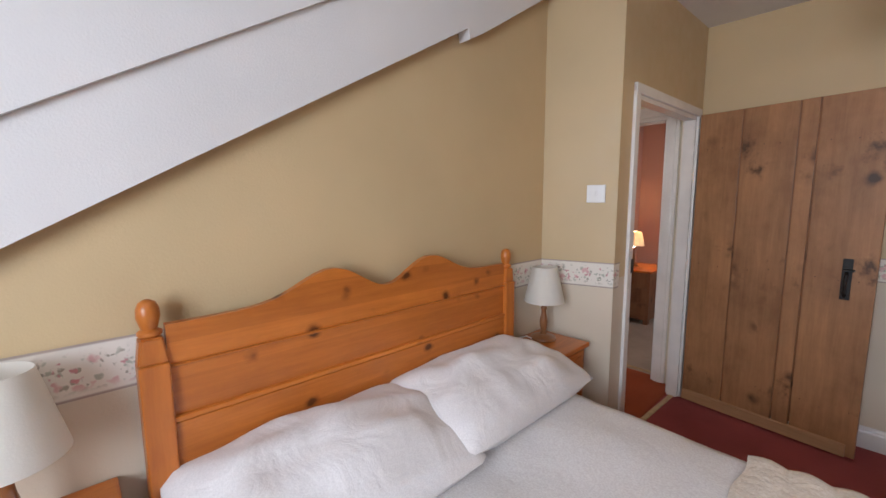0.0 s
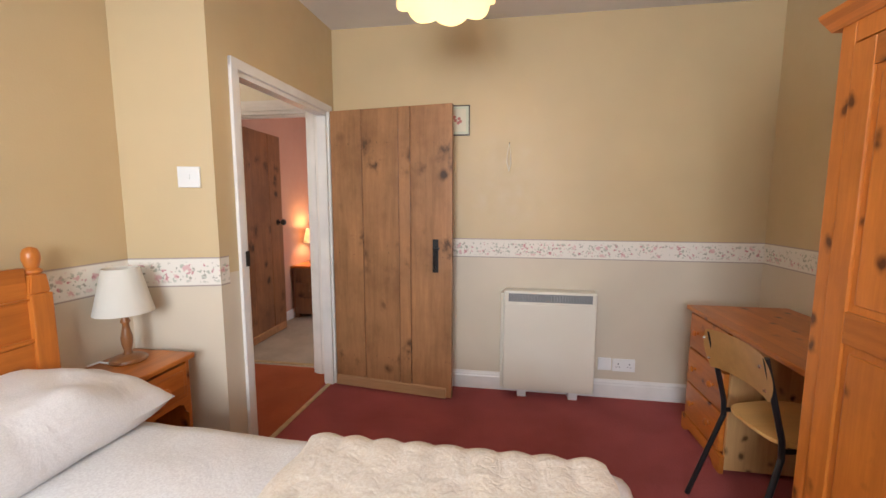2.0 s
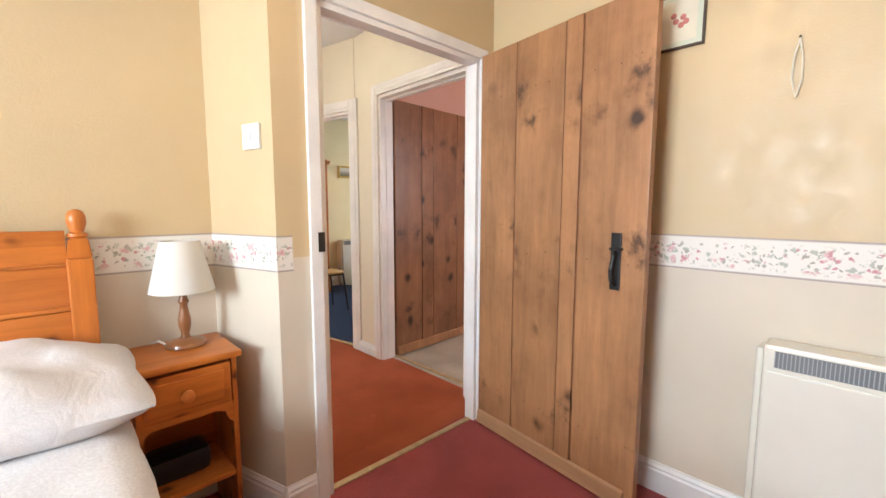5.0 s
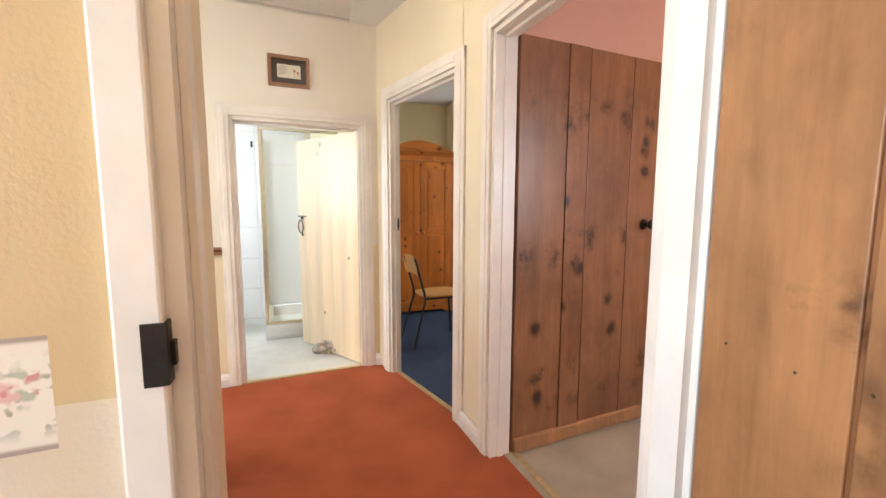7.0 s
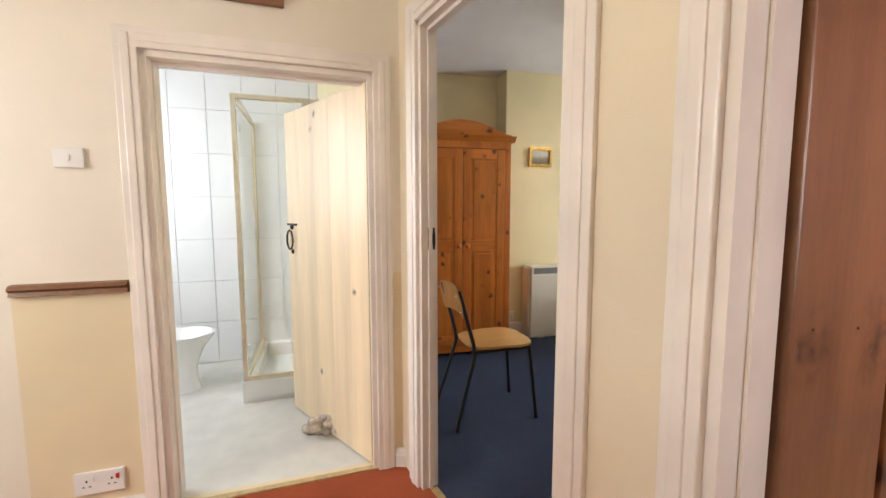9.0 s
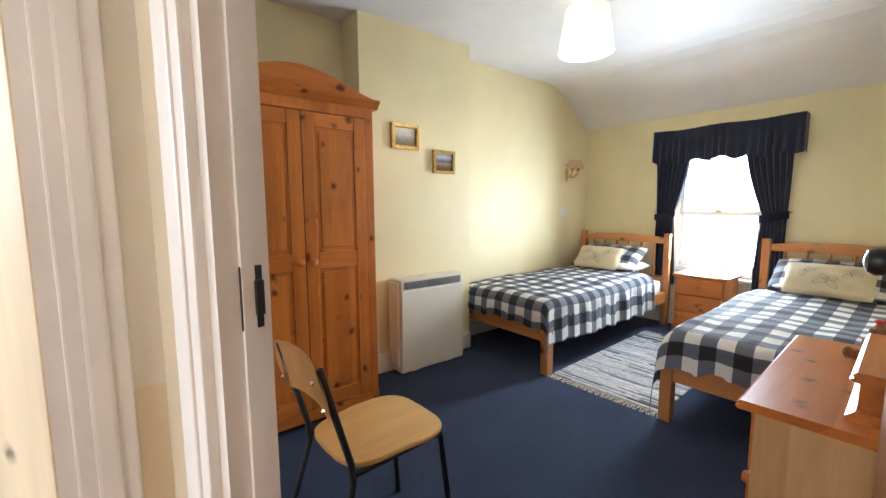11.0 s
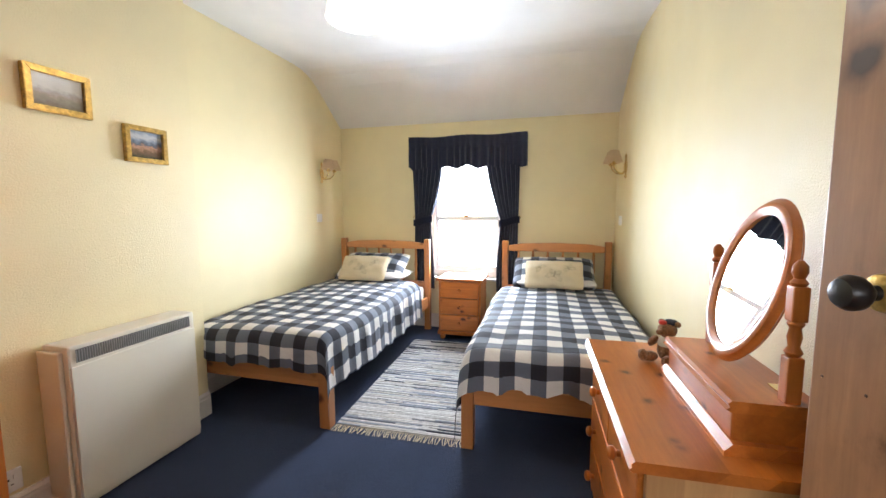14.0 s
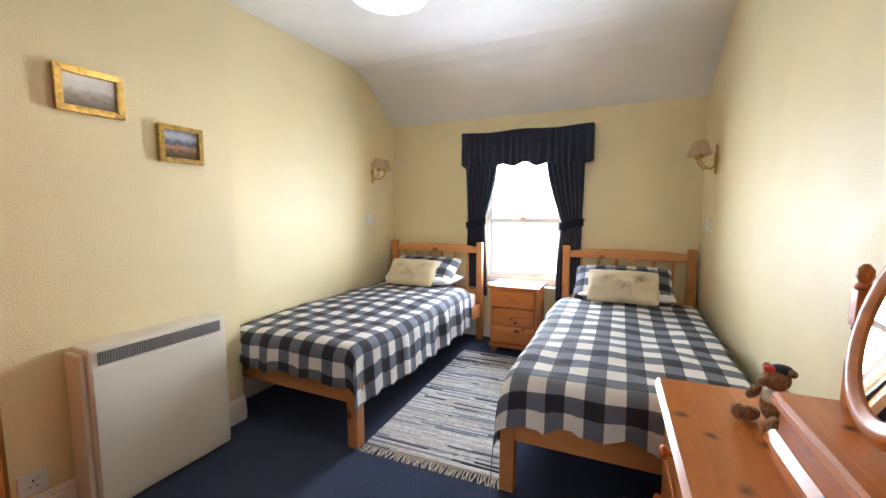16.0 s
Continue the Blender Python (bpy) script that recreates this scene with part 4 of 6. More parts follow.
tagged(part("nail_heads", join(*[moved(lathe([(0.003, 0), (0.002, 0.0015)], 6), Matrix.Translation((0.03 + 0.82 * k / 11 + rng2.uniform(-0.015, 0.015), 0.0182, z + rng2.uniform(-0.03, 0.03))) @ pose(0, 0, 0, -90)) for z in (0.25, 0.95, 1.7) for k in range(12)]), NAILB, leaf2), kind="stuff")
kb2 = part("knob", moved(lathe([(0.014, 0.0), (0.011, 0.018), (0.02, 0.028), (0.027, 0.038), (0.028, 0.05), (0.021, 0.062), (0.007, 0.066)], 20), Matrix.Translation((0.776, 0.018, 1.11)) @ pose(0, 0, 0, -90)), BLACK, leaf2, "black round door knob", True)
part("rose", moved(lathe([(0.03, 0.0), (0.028, 0.005), (0.014, 0.01)], 20), Matrix.Translation((0.776, 0.018, 1.11)) @ pose(0, 0, 0, -90)), GILT, kb2, "worn metal rose", True)
lk = thing("latch_keeper", DM @ pose(-0.013, 0.045, 1.05), "black iron latch keeper on the cream door jamb", "latch keeper")
part("plate", box(0, 0.003, -0.018, 0.014, 0.0, 0.09, 0.001), IRON, lk)
part("keep", box(0.003, 0.012, 0.0, 0.012, 0.02, 0.07, 0.002), IRON, lk)


# ---- soft things ----
def wob(x, y, s, amp):
    return amp * noise.noise(Vector((x * s, y * s, 3.1)))


def pillow_bm(w, d, h, seed=0.0, n=26, soft=2.1, scal=0.0):
    def face(side):
        def fn(a, b):
            x, y = 2 * a - 1, 2 * b - 1
            f = max(0.0, (1 - abs(x) ** soft)) ** 0.5 * max(0.0, (1 - abs(y) ** soft)) ** 0.5
            pinch = 1 - 0.06 * (1 - abs(x)) * abs(y) ** 2 - 0.04 * (1 - abs(y)) * abs(x) ** 2 - 0.05 * abs(x * y) ** 4
            z = side * h / 2 * f + wob(x + seed, y - seed, 2.2, 0.16 * h) * f + wob(x * 3 + seed, y, 1.7, 0.06 * h) * f
            return Vector((x * w / 2 * pinch, y * d / 2 * pinch, z))
        return fn
    uv = lambda a, b: (a * w + seed, b * d)
    bm = join(sheet(n, n, face(1), uv), sheet(n, n, face(-1), uv))
    bmesh.ops.remove_doubles(bm, verts=list(bm.verts), dist=0.0005)
    bmesh.ops.recalc_face_normals(bm, faces=list(bm.faces))
    return bm


def pillow(name, m, w, d, h, mat, label, seed, category="pillow"):
    ob = new(name, mesh_of(name, pillow_bm(w, d, h, seed), mat, True))
    ob.matrix_world = m
    return tagged(ob, label, category)


def bend(s, flat, r):
    """Run of cloth from the middle outwards: how far out and how far down it has got."""
    if s <= flat:
        return s, 0.0
    a = (s - flat) / r
    if a < math.pi / 2:
        return flat + r * math.sin(a), r * (1 - math.cos(a))
    return flat + r, r + (s - flat - r * math.pi / 2)


def duvet_bm(hw, x0, x1, z, drop_side, drop_foot, r, puff, seed, nx=64, ny=48, hem=0.03):
    """Cover on a bed along +x (head at x1); hangs over both sides and the foot at x0."""
    side, length = hw - r + r * math.pi / 2 + drop_side - r, (x1 - x0) + (r * math.pi / 2 - r) + drop_foot - r

    def fn(a, b):
        s = (2 * b - 1) * side
        t = (1 - a) * length - (x1 - x0) / 2
        oy, dy = bend(abs(s), hw - r, r)
        ox, dx = bend(t, (x1 - x0) / 2 - r, r)
        y, x = math.copysign(oy, s), (x0 + x1) / 2 - ox
        drop = math.hypot(dx, dy) if dx > r and dy > r else max(dx, dy)
        flare = 0.07 * max(0, drop - r)
        y += math.copysign(flare * (dy > 0), s) + (wob(x, seed, 7, 0.03) * min(1, dy / 0.1))
        x -= flare * (dx > 0) + wob(y, seed, 7, 0.03) * min(1, dx / 0.1)
        bulge = puff * (1 - (abs(s) / side) ** 2.2) * (0.7 + 0.3 * a)
        zz = z - drop + bulge + wob(x + seed, y, 3.2, 0.018) + wob(x, y + seed, 9, 0.007) + (wob(x + y, seed, 9, hem) + wob(x - y, seed + 3, 23, hem * 0.5) if drop > 0.12 else 0) - 0.85 * min(max(0.0, dx), max(0.0, dy))
        return Vector((x, y, zz))

    return sheet(nx, ny, fn, lambda a, b: (a * length + seed, (b - 0.5) * 2 * side))


# ---- bedroom one: the bed ----
bed = thing("double_bed", HM @ pose(1.122, 0.0, 0), "double bed with a shaped orange pine headboard", "bed")
prof = []
for k in range(41):
    x = -0.662 + 1.324 * k / 40
    z = 1.11 + 0.085 * math.exp(-((x + 0.21) / 0.145) ** 2) + 0.085 * math.exp(-((x - 0.21) / 0.145) ** 2) - 0.02 * math.exp(-(x / 0.1) ** 2)
    prof.append((x, z))
part("headboard", prism([(-0.662, 0.66), (0.662, 0.66)] + prof[::-1], "y", 1.985, 2.008), PX, bed, "double-humped knotty pine headboard")
part("lower_panel", box(-0.662, 0.662, 1.978, 2.004, 0.42, 0.855, 0.004), PX, bed)
part("moulding", box(-0.662, 0.662, 1.972, 1.99, 0.858, 0.872, 0.004), PX, bed)
part("moulding", box(-0.662, 0.662, 1.974, 1.99, 1.0, 1.008, 0.003), PX, bed)
for sx in (-0.692, 0.692):
    pst = part("post", join(box(sx - 0.032, sx + 0.032, 1.965, 2.029, 0.0, 1.02, 0.005), prism([(sx - 0.032, 1.02), (sx + 0.032, 1.02), (sx + 0.024, 1.085), (sx - 0.024, 1.085)], "y", 1.972, 2.022, 0.004)), PZ, bed)
    part("finial", moved(lathe([(0.02, 0), (0.026, 0.006), (0.026, 0.014), (0.017, 0.02), (0.02, 0.03), (0.025, 0.05), (0.024, 0.07), (0.018, 0.085), (0.006, 0.092)], 18), Matrix.Translation((sx, 1.997, 1.085))), PZ, pst, "", True)
part("side_rail", box(-0.715, -0.667, 0.14, 1.97, 0.18, 0.34, 0.006), PY, bed)
part("side_rail", box(0.667, 0.715, 0.14, 1.97, 0.18, 0.34, 0.006), PY, bed)
part("foot_rail", box(-0.715, 0.715, 0.11, 0.14, 0.14, 0.36, 0.006), PX, bed)
for sx in (-0.68, 0.68):
    part("leg", box(sx - 0.034, sx + 0.034, 0.142, 0.21, 0.0, 0.36, 0.005), PZ, bed)
mat1 = new("mattress", mesh_of("mattress", box(-0.665, 0.665, 0.15, 1.95, 0.3, 0.475, 0.03), SHEET))
mat1.matrix_world = HM @ pose(1.122, 0, 0)
tagged(mat1, "white mattress on the pine bed", "mattress")
DV = HM @ pose(1.122, 0, 0, 0, 0, 90)
dv1 = new("duvet", mesh_of("duvet", duvet_bm(0.77, 0.06, 1.88, 0.545, 0.36, 0.38, 0.07, 0.05, 2.0), LACE, True))
dv1.matrix_world = DV
tagged(dv1, "white brocade duvet spread over the double bed", "duvet")
throw = new("bed_throw", mesh_of("bed_throw", sheet(80, 60, lambda a, b: (lambda s, t: Vector((0.13 + 0.90 * a + 0.006 * math.sin(b * 40), math.copysign(bend(abs(s), 0.722, 0.06)[0], s), 0.568 - bend(abs(s), 0.722, 0.06)[1] + 0.012 * abs(math.sin(a * math.pi * 9)) + wob(a * 9, b * 30, 1.3, 0.006) + 0.04 * (1 - abs(s)))))((2 * b - 1) * 0.84, a)), THROWM, True))
throw.matrix_world = DV
tagged(throw, "cream ruched knitted throw across the foot of the bed", "throw")
pillow("pillow", HM @ pose(1.51, 1.79, 0.686, 9, 3, 3), 0.86, 0.46, 0.25, SHEET, "plump white cotton pillow propped on the duvet", 1.3)
pillow("pillow", HM @ pose(0.80, 1.78, 0.675, 11, 0, -2), 0.80, 0.46, 0.24, SHEET, "white cotton pillow lying flat", 4.1)


# ---- bedroom one: furniture ----
def bedside_table(m, label):
    t = thing("bedside_table", m, label, "bedside table", "bedside tables by the double bed")
    part("tabletop", box(-0.175, 0.175, -0.155, 0.145, 0.628, 0.65, 0.007), PX, t)
    for x0, x1 in ((-0.16, -0.142), (0.142, 0.16)):
        part("side_panel", box(x0, x1, -0.135, 0.135, 0.0, 0.628, 0.003), PZ, t)
    part("back_panel", box(-0.142, 0.142, 0.12, 0.134, 0.05, 0.628), PX, t)
    dr = part("drawer", join(box(-0.138, 0.138, -0.142, 0.1, 0.475, 0.615, 0.004), box(-0.115, 0.115, -0.15, -0.142, 0.495, 0.595, 0.004)), PX, t)
    part("knob", moved(lathe([(0.008, 0), (0.01, 0.01), (0.02, 0.018), (0.02, 0.026), (0.01, 0.032)], 16), Matrix.Translation((0, -0.15, 0.545)) @ pose(0, 0, 0, 90)), PX, dr, "turned pine knob", True)
    part("apron", prism([(-0.142, 0.475), (-0.142, 0.40), (-0.125, 0.415), (-0.115, 0.445), (-0.09, 0.455), (0.09, 0.455), (0.115, 0.445), (0.125, 0.415), (0.142, 0.40), (0.142, 0.475)], "y", -0.138, -0.124), PX, t)
    part("shelf", box(-0.142, 0.142, -0.13, 0.12, 0.20, 0.218, 0.003), PX, t)
    part("plinth", box(-0.142, 0.142, -0.13, -0.115, 0.03, 0.09, 0.003), PX, t)
    return t


TALL = Matrix.Diagonal((1, 1, 1.045, 1))
bt = bedside_table(HM @ pose(2.035, 1.912, 0) @ TALL, "orange pine bedside table with drawer and open shelf")
copy_thing(bt, HM @ pose(0.17, 1.91, 0) @ Matrix.Diagonal((1, 1, 1.08, 1)))
solid("dark_bag", box(1.93, 2.12, 1.85, 1.98, 0.2285, 0.32, 0.03), BLACK, HM, "small black bag on the bedside table shelf", "bag", "", True)


def table_lamp(m, label):
    t = thing("table_lamp", m, label, "table lamp", "lamps on the bedside tables")
    part("base", lathe([(0.062, 0), (0.066, 0.006), (0.062, 0.016), (0.04, 0.024), (0.018, 0.03)], 28), STAIRW, t, "turned brown wooden base", True)
    part("stem", lathe([(0.018, 0.028), (0.013, 0.045), (0.02, 0.075), (0.021, 0.1), (0.014, 0.135), (0.012, 0.155), (0.018, 0.165), (0.012, 0.18), (0.012, 0.2)], 18), STAIRW, t, "", True)
    part("lampshade", lathe([(0.103, 0.205), (0.062, 0.385), (0.060, 0.385), (0.101, 0.205)], 32, False), SHADEW, t, "tapered white fabric shade", True)
    part("bulb", lathe([(0.01, 0.2), (0.022, 0.24), (0.03, 0.27), (0.02, 0.295), (0.004, 0.3)], 14), PLASTIC, t, "", True)
    part("cord", tube([(-0.05, 0.03, 0.004), (-0.075, 0.05, 0.02), (-0.09, 0.09, 0.006)], 0.004, 6), PLASTIC, t)
    return t


STAIRW = wood("turned_brown_wood", (0.16, 0.06, 0.02), (0.34, 0.14, 0.05), "z", 0.3, 0.4, 0.0)
tl = table_lamp(HM @ pose(2.08, 1.95, 0.679), "unlit table lamp with white shade on the bedside table")
copy_thing(tl, HM @ pose(0.175, 1.945, 0.702))


def panel_wardrobe(m, w, h, d, label, group, knobs, pediment):
    """Two-door pine wardrobe, front towards -y, x from 0 to w."""
    t = thing("wardrobe", m, label, "wardrobe", group)
    part("side_panel", box(0, 0.02, 0.02, d, 0.0, h - 0.04, 0.003), PZ, t)
    part("side_panel", box(w - 0.02, w, 0.02, d, 0.0, h - 0.04, 0.003), PZ, t)
    part("back_panel", box(0.02, w - 0.02, d - 0.015, d, 0.05, h - 0.04), PZ, t)
    part("face_frame", join(box(0, 0.05, 0, 0.022, 0.07, h - 0.04, 0.003), box(w - 0.05, w, 0, 0.022, 0.07, h - 0.04, 0.003), box(0.05, w - 0.05, 0, 0.022, h - 0.1, h - 0.04, 0.003)), PZ, t)
    part("plinth", prism([(0, 0), (0.1, 0.0), (0.16, 0.03), (w - 0.16, 0.03), (w - 0.1, 0.0), (w, 0), (w, 0.085), (0, 0.085)], "y", -0.008, 0.02), PX, t)
    part("cornice", prism([(-0.045, h), (-0.04, h - 0.012), (-0.02, h - 0.03), (-0.006, h - 0.045), (d, h - 0.045), (d, h)], "x", -0.03, w + 0.03), PX, t)
    if pediment:
        arch = [(w * k / 24, h + 0.012 + pediment * math.sin(math.pi * k / 24) ** 1.3) for k in range(25)]
        part("pediment", prism([(0, h), ] + arch + [(w, h)], "y", -0.01, 0.012), PX, t)
    mid = w / 2
    z0, z1, zr = 0.09, h - 0.105, knobs
    for x0, x1, kx in ((0.052, mid - 0.002, mid - 0.035), (mid + 0.002, w - 0.052, mid + 0.035)):
        dr = part("door", join(box(x0, x0 + 0.07, -0.004, 0.018, z0, z1, 0.003), box(x1 - 0.07, x1, -0.004, 0.018, z0, z1, 0.003)), PZ, t)
        for a, b in ((z0, z0 + 0.08), (z1 - 0.075, z1), (zr - 0.045, zr + 0.045)):
            part("rail", box(x0 + 0.07, x1 - 0.07, -0.0035, 0.018, a, b, 0.003), PX, dr)
        for a, b in ((z0 + 0.08, zr - 0.045), (zr + 0.045, z1 - 0.075)):
            part("panel", join(box(x0 + 0.071, x1 - 0.071, 0.004, 0.014, a, b), box(x0 + 0.092, x1 - 0.092, -0.0015, 0.006, a + 0.022, b - 0.022, 0.005)), PZ, dr)
        part("knob", moved(lathe([(0.009, 0), (0.009, 0.012), (0.019, 0.02), (0.021, 0.028), (0.016, 0.036), (0.006, 0.039)], 18), Matrix.Translation((kx, -0.004, zr)) @ pose(0, 0, 0, 90)), PX, dr, "turned pine knob", True)
    return t


panel_wardrobe(HM @ pose(2.08, -0.50, 0, 0, 0, 180), 0.97, 1.86, 0.56, "tall orange pine two-door wardrobe with knots", "", 0.985, 0.0)
panel_wardrobe(pose(3.47, 5.47, 0), 0.84, 1.82, 0.56, "orange pine two-door wardrobe with an arched top", "", 0.925, 0.11)

desk = thing("desk", HM @ pose(2.18, -0.62, 0, 0, 0, 0), "orange pine desk with three drawers beneath", "desk")
part("desktop", box(0.0, 1.02, -0.53, 0.0, 0.715, 0.74, 0.008), PX, desk)
part("side_panel", box(0.985, 1.005, -0.51, -0.03, 0.0, 0.715, 0.003), PZ, desk)
part("side_panel", box(0.57, 0.588, -0.51, -0.03, 0.02, 0.715, 0.003), PLX, desk, "paler inner side panel")
part("side_panel", box(0.02, 0.04, -0.51, -0.03, 0.0, 0.715, 0.003), PZ, desk)
part("back_panel", box(0.04, 0.985, -0.515, -0.5, 0.3, 0.715), PX, desk)
part("plinth", prism([(0.57, 0.0), (0.62, 0.0), (0.66, 0.03), (0.92, 0.03), (0.96, 0.0), (1.005, 0.0), (1.005, 0.09), (0.57, 0.09)], "y", -0.03, -0.01), PX, desk)
for i in range(3):
    dr = part("drawer", box(0.595, 0.98, -0.45, -0.012, 0.10 + i * 0.205, 0.295 + i * 0.205, 0.006), PX, desk)
    for kx in (0.69, 0.885):
        part("knob", moved(lathe([(0.008, 0), (0.009, 0.01), (0.018, 0.018), (0.018, 0.026), (0.008, 0.032)], 14), Matrix.Translation((kx, -0.012, 0.2 + i * 0.205)) @ pose(0, 0, 0, -90)), PX, dr, "turned pine knob", True)


def school_chair(m, label):
    """Bent plywood seat and back on a black tube frame; faces +x, origin under the seat's middle."""
    c = thing("chair", m, label, "chair", "plywood chairs on black frames")
    out = []
    for k in range(28):
        a = 2 * math.pi * k / 28
        ca, sa = math.cos(a), math.sin(a)
        out.append((0.2 * math.copysign(abs(ca) ** 0.55, ca), (0.185 if ca > 0 else 0.17) * math.copysign(abs(sa) ** 0.55, sa)))
    part("seat", prism(out, "z", 0.437, 0.452, 0.003), PLY, c, "honey plywood seat")
    part("backrest", sheet(14, 10, lambda a, b: Vector((-0.235 - 0.035 * b + 0.035 * math.cos((a - 0.5) * 2.2) - 0.035, (a - 0.5) * (0.38 - 0.06 * abs(b - 0.5) ** 2 * 4 * (abs(a - 0.5) * 2)), 0.63 + 0.17 * b - 0.012 * (2 * a - 1) ** 2)), None, 0.012), PLY, c, "curved honey plywood back", True)
    for s in (-1, 1):
        part("leg", tube([(-0.30, s * 0.185, 0.0), (-0.185, s * 0.155, 0.40), (-0.19, s * 0.155, 0.47), (-0.275, s * 0.155, 0.78)], 0.011), BLACK, c)
        part("leg", tube([(0.20, s * 0.175, 0.0), (0.16, s * 0.15, 0.425)], 0.011), BLACK, c)
        part("side_rail", rod((-0.185, s * 0.15, 0.425), (0.165, s * 0.15, 0.425), 0.010), BLACK, c)
        for z in (0.66, 0.75):
            part("rivet", moved(lathe([(0.007, 0), (0.005, 0.004)], 10), Matrix.Translation((-0.268 - 0.03 * (z - 0.66) / 0.1, s * 0.155, z)) @ pose(0, 0, 0, 0, -80)), CHROME, c)
    return c


ch = school_chair(HM @ pose(2.44, -0.74, 0, 0, 0, -82), "plywood chair with black tube legs drawn up to the desk")
c2 = copy_thing(ch, pose(3.80, 4.545, 0, 0, 0, 3))
tagged(c2, "plywood chair with black tube legs standing by the wardrobe")


def storage_heater(m, w, h, d, label, low=0.045):
    """Slim storage heater, front towards -y, back at y 0."""
    t = thing("storage_heater", m, label, "heater", "cream storage heaters")
    part("casing", box(0, w, -d, -0.012, low, h, 0.012), HEATER, t)
    part("front_panel", box(0.006, w - 0.006, -d - 0.006, -d, low + 0.03, h - 0.085, 0.004), HEATER, t)
    part("grille", box(0.03, w - 0.03, -d - 0.002, -d + 0.01, h - 0.072, h - 0.018), GRILLE, t, "dark grey grille")
    tagged(part("grille_bars", join(*[box(0.03 + k * (w - 0.065) / 54, 0.0325 + k * (w - 0.065) / 54, -d - 0.005, -d, h - 0.07, h - 0.02) for k in range(55)]), BARS, t), kind="stuff")
    part("side_cover", box(-0.02, 0.0, -d + 0.02, -0.012, 0.06, h - 0.02, 0.008), HEATER, t)
    for x in (0.1, w - 0.16):
        part("foot", box(x, x + 0.06, -d + 0.02, -0.02, 0.0, low + 0.001, 0.004), PLASTIC, t)
    return t


storage_heater(HM @ pose(3.495, 0.435, 0, 0, 0, -90), 0.6, 0.745, 0.115, "cream metal storage heater against the papered wall", 0.055)
storage_heater(pose(4.632, 5.86, 0), 0.582, 0.697, 0.155, "cream metal storage heater on the chimney breast", 0.012)


def wall_plate(name, m, w, h, label, category, gangs=1, kind="socket", red=False):
    t = thing(name, m, label, category)
    part("plate", box(-w / 2, w / 2, -0.012, 0, -h / 2, h / 2, 0.003), PLASTIC, t)
    for g in range(gangs):
        cx = (g - (gangs - 1) / 2) * w / gangs
        if kind == "socket":
            part("pin_holes", join(box(cx - 0.003, cx + 0.003, -0.0125, -0.011, 0.005, 0.014), box(cx - 0.014, cx - 0.006, -0.0125, -0.011, -0.014, -0.01), box(cx + 0.006, cx + 0.014, -0.0125, -0.011, -0.014, -0.01)), BLACK, t)
            part("rocker", box(cx + 0.014, cx + 0.024, -0.016, -0.012, 0.008, 0.026, 0.001), REDLED if red and g else PLASTIC, t)
        else:
            part("rocker", box(cx - 0.006, cx + 0.006, -0.017, -0.012, -0.012, 0.012, 0.002), PLASTIC, t)
    return t


wall_plate("double_socket", HM @ pose(3.495, -0.375, 0.233, 0, 0, -90), 0.146, 0.088, "white plastic double socket above the skirting", "socket", 2)
wall_plate("fused_spur", HM @ pose(3.495, -0.252, 0.236, 0, 0, -90), 0.086, 0.086, "white plastic fused spur beside the heater", "switch", 1, "switch")
jog = math.degrees(math.atan2(1.70 - 2.06, 2.325 - 2.215))
wall_plate("light_switch", HM @ pose(2.2953, 1.797, 1.435, 0, 0, jog), 0.09, 0.09, "white plastic light switch on the return wall", "switch", 1, "switch")
wall_plate("light_switch", HM @ pose(2.135, 4.10, 1.40), 0.09, 0.07, "white plastic light switch on the landing wall", "switch", 1, "switch")
wall_plate("blank_plate", HM @ pose(2.125, 4.10, 2.25), 0.085, 0.08, "white plastic blank plate high on the landing", "wall plate", 1, "switch")
wall_plate("double_socket", HM @ pose(2.145, 4.10, 0.175), 0.16, 0.088, "white plastic double socket with a red switch", "socket", 2, "socket", True)
wall_plate("light_switch", pose(7.03, 6.081, 1.15), 0.08, 0.08, "white plastic switch beside the bed", "switch", 1, "switch")
wall_plate("light_switch", SM @ pose(3.86, 0.0, 1.13, 0, 0, 180), 0.08, 0.08, "white plastic switch beside the bed", "switch", 1, "switch")
wall_plate("double_socket", pose(4.49, 5.86, 0.2), 0.086, 0.086, "white plastic socket beside the heater", "socket", 1)


def framed(name, m, w, h, fw, fmat, inner, label, depth=0.018, mountw=0.0, mmat=None, extra=None):
    """Picture hung on a wall, front towards -y, centred on its origin."""
    t = thing(name, m, label, "picture")
    def bar(pts):
        return prism(pts, "y", -depth, 0.0, 0.002)
    a, b = w / 2, h / 2
    bits = [bar([(-a, b), (a, b), (a - fw, b - fw), (-a + fw, b - fw)]), bar([(-a, -b), (a, -b), (a - fw, -b + fw), (-a + fw, -b + fw)]), bar([(-a, -b), (-a, b), (-a + fw, b - fw), (-a + fw, -b + fw)]), bar([(a, -b), (a, b), (a - fw, b - fw), (a - fw, -b + fw)])]
    part("frame", join(*bits), fmat, t)
    if mountw:
        part("mount", box(-a + fw, a - fw, -0.008, -0.004, -b + fw, b - fw), mmat, t)
    iw, ih = a - fw - mountw, b - fw - mountw
    part("painting", sheet(1, 1, lambda p, q: Vector(((2 * p - 1) * iw, -0.0095, (2 * q - 1) * ih)), lambda p, q: (p, q)), inner, t)
    if extra:
        part("motif", extra, ROSE, t)
    return t


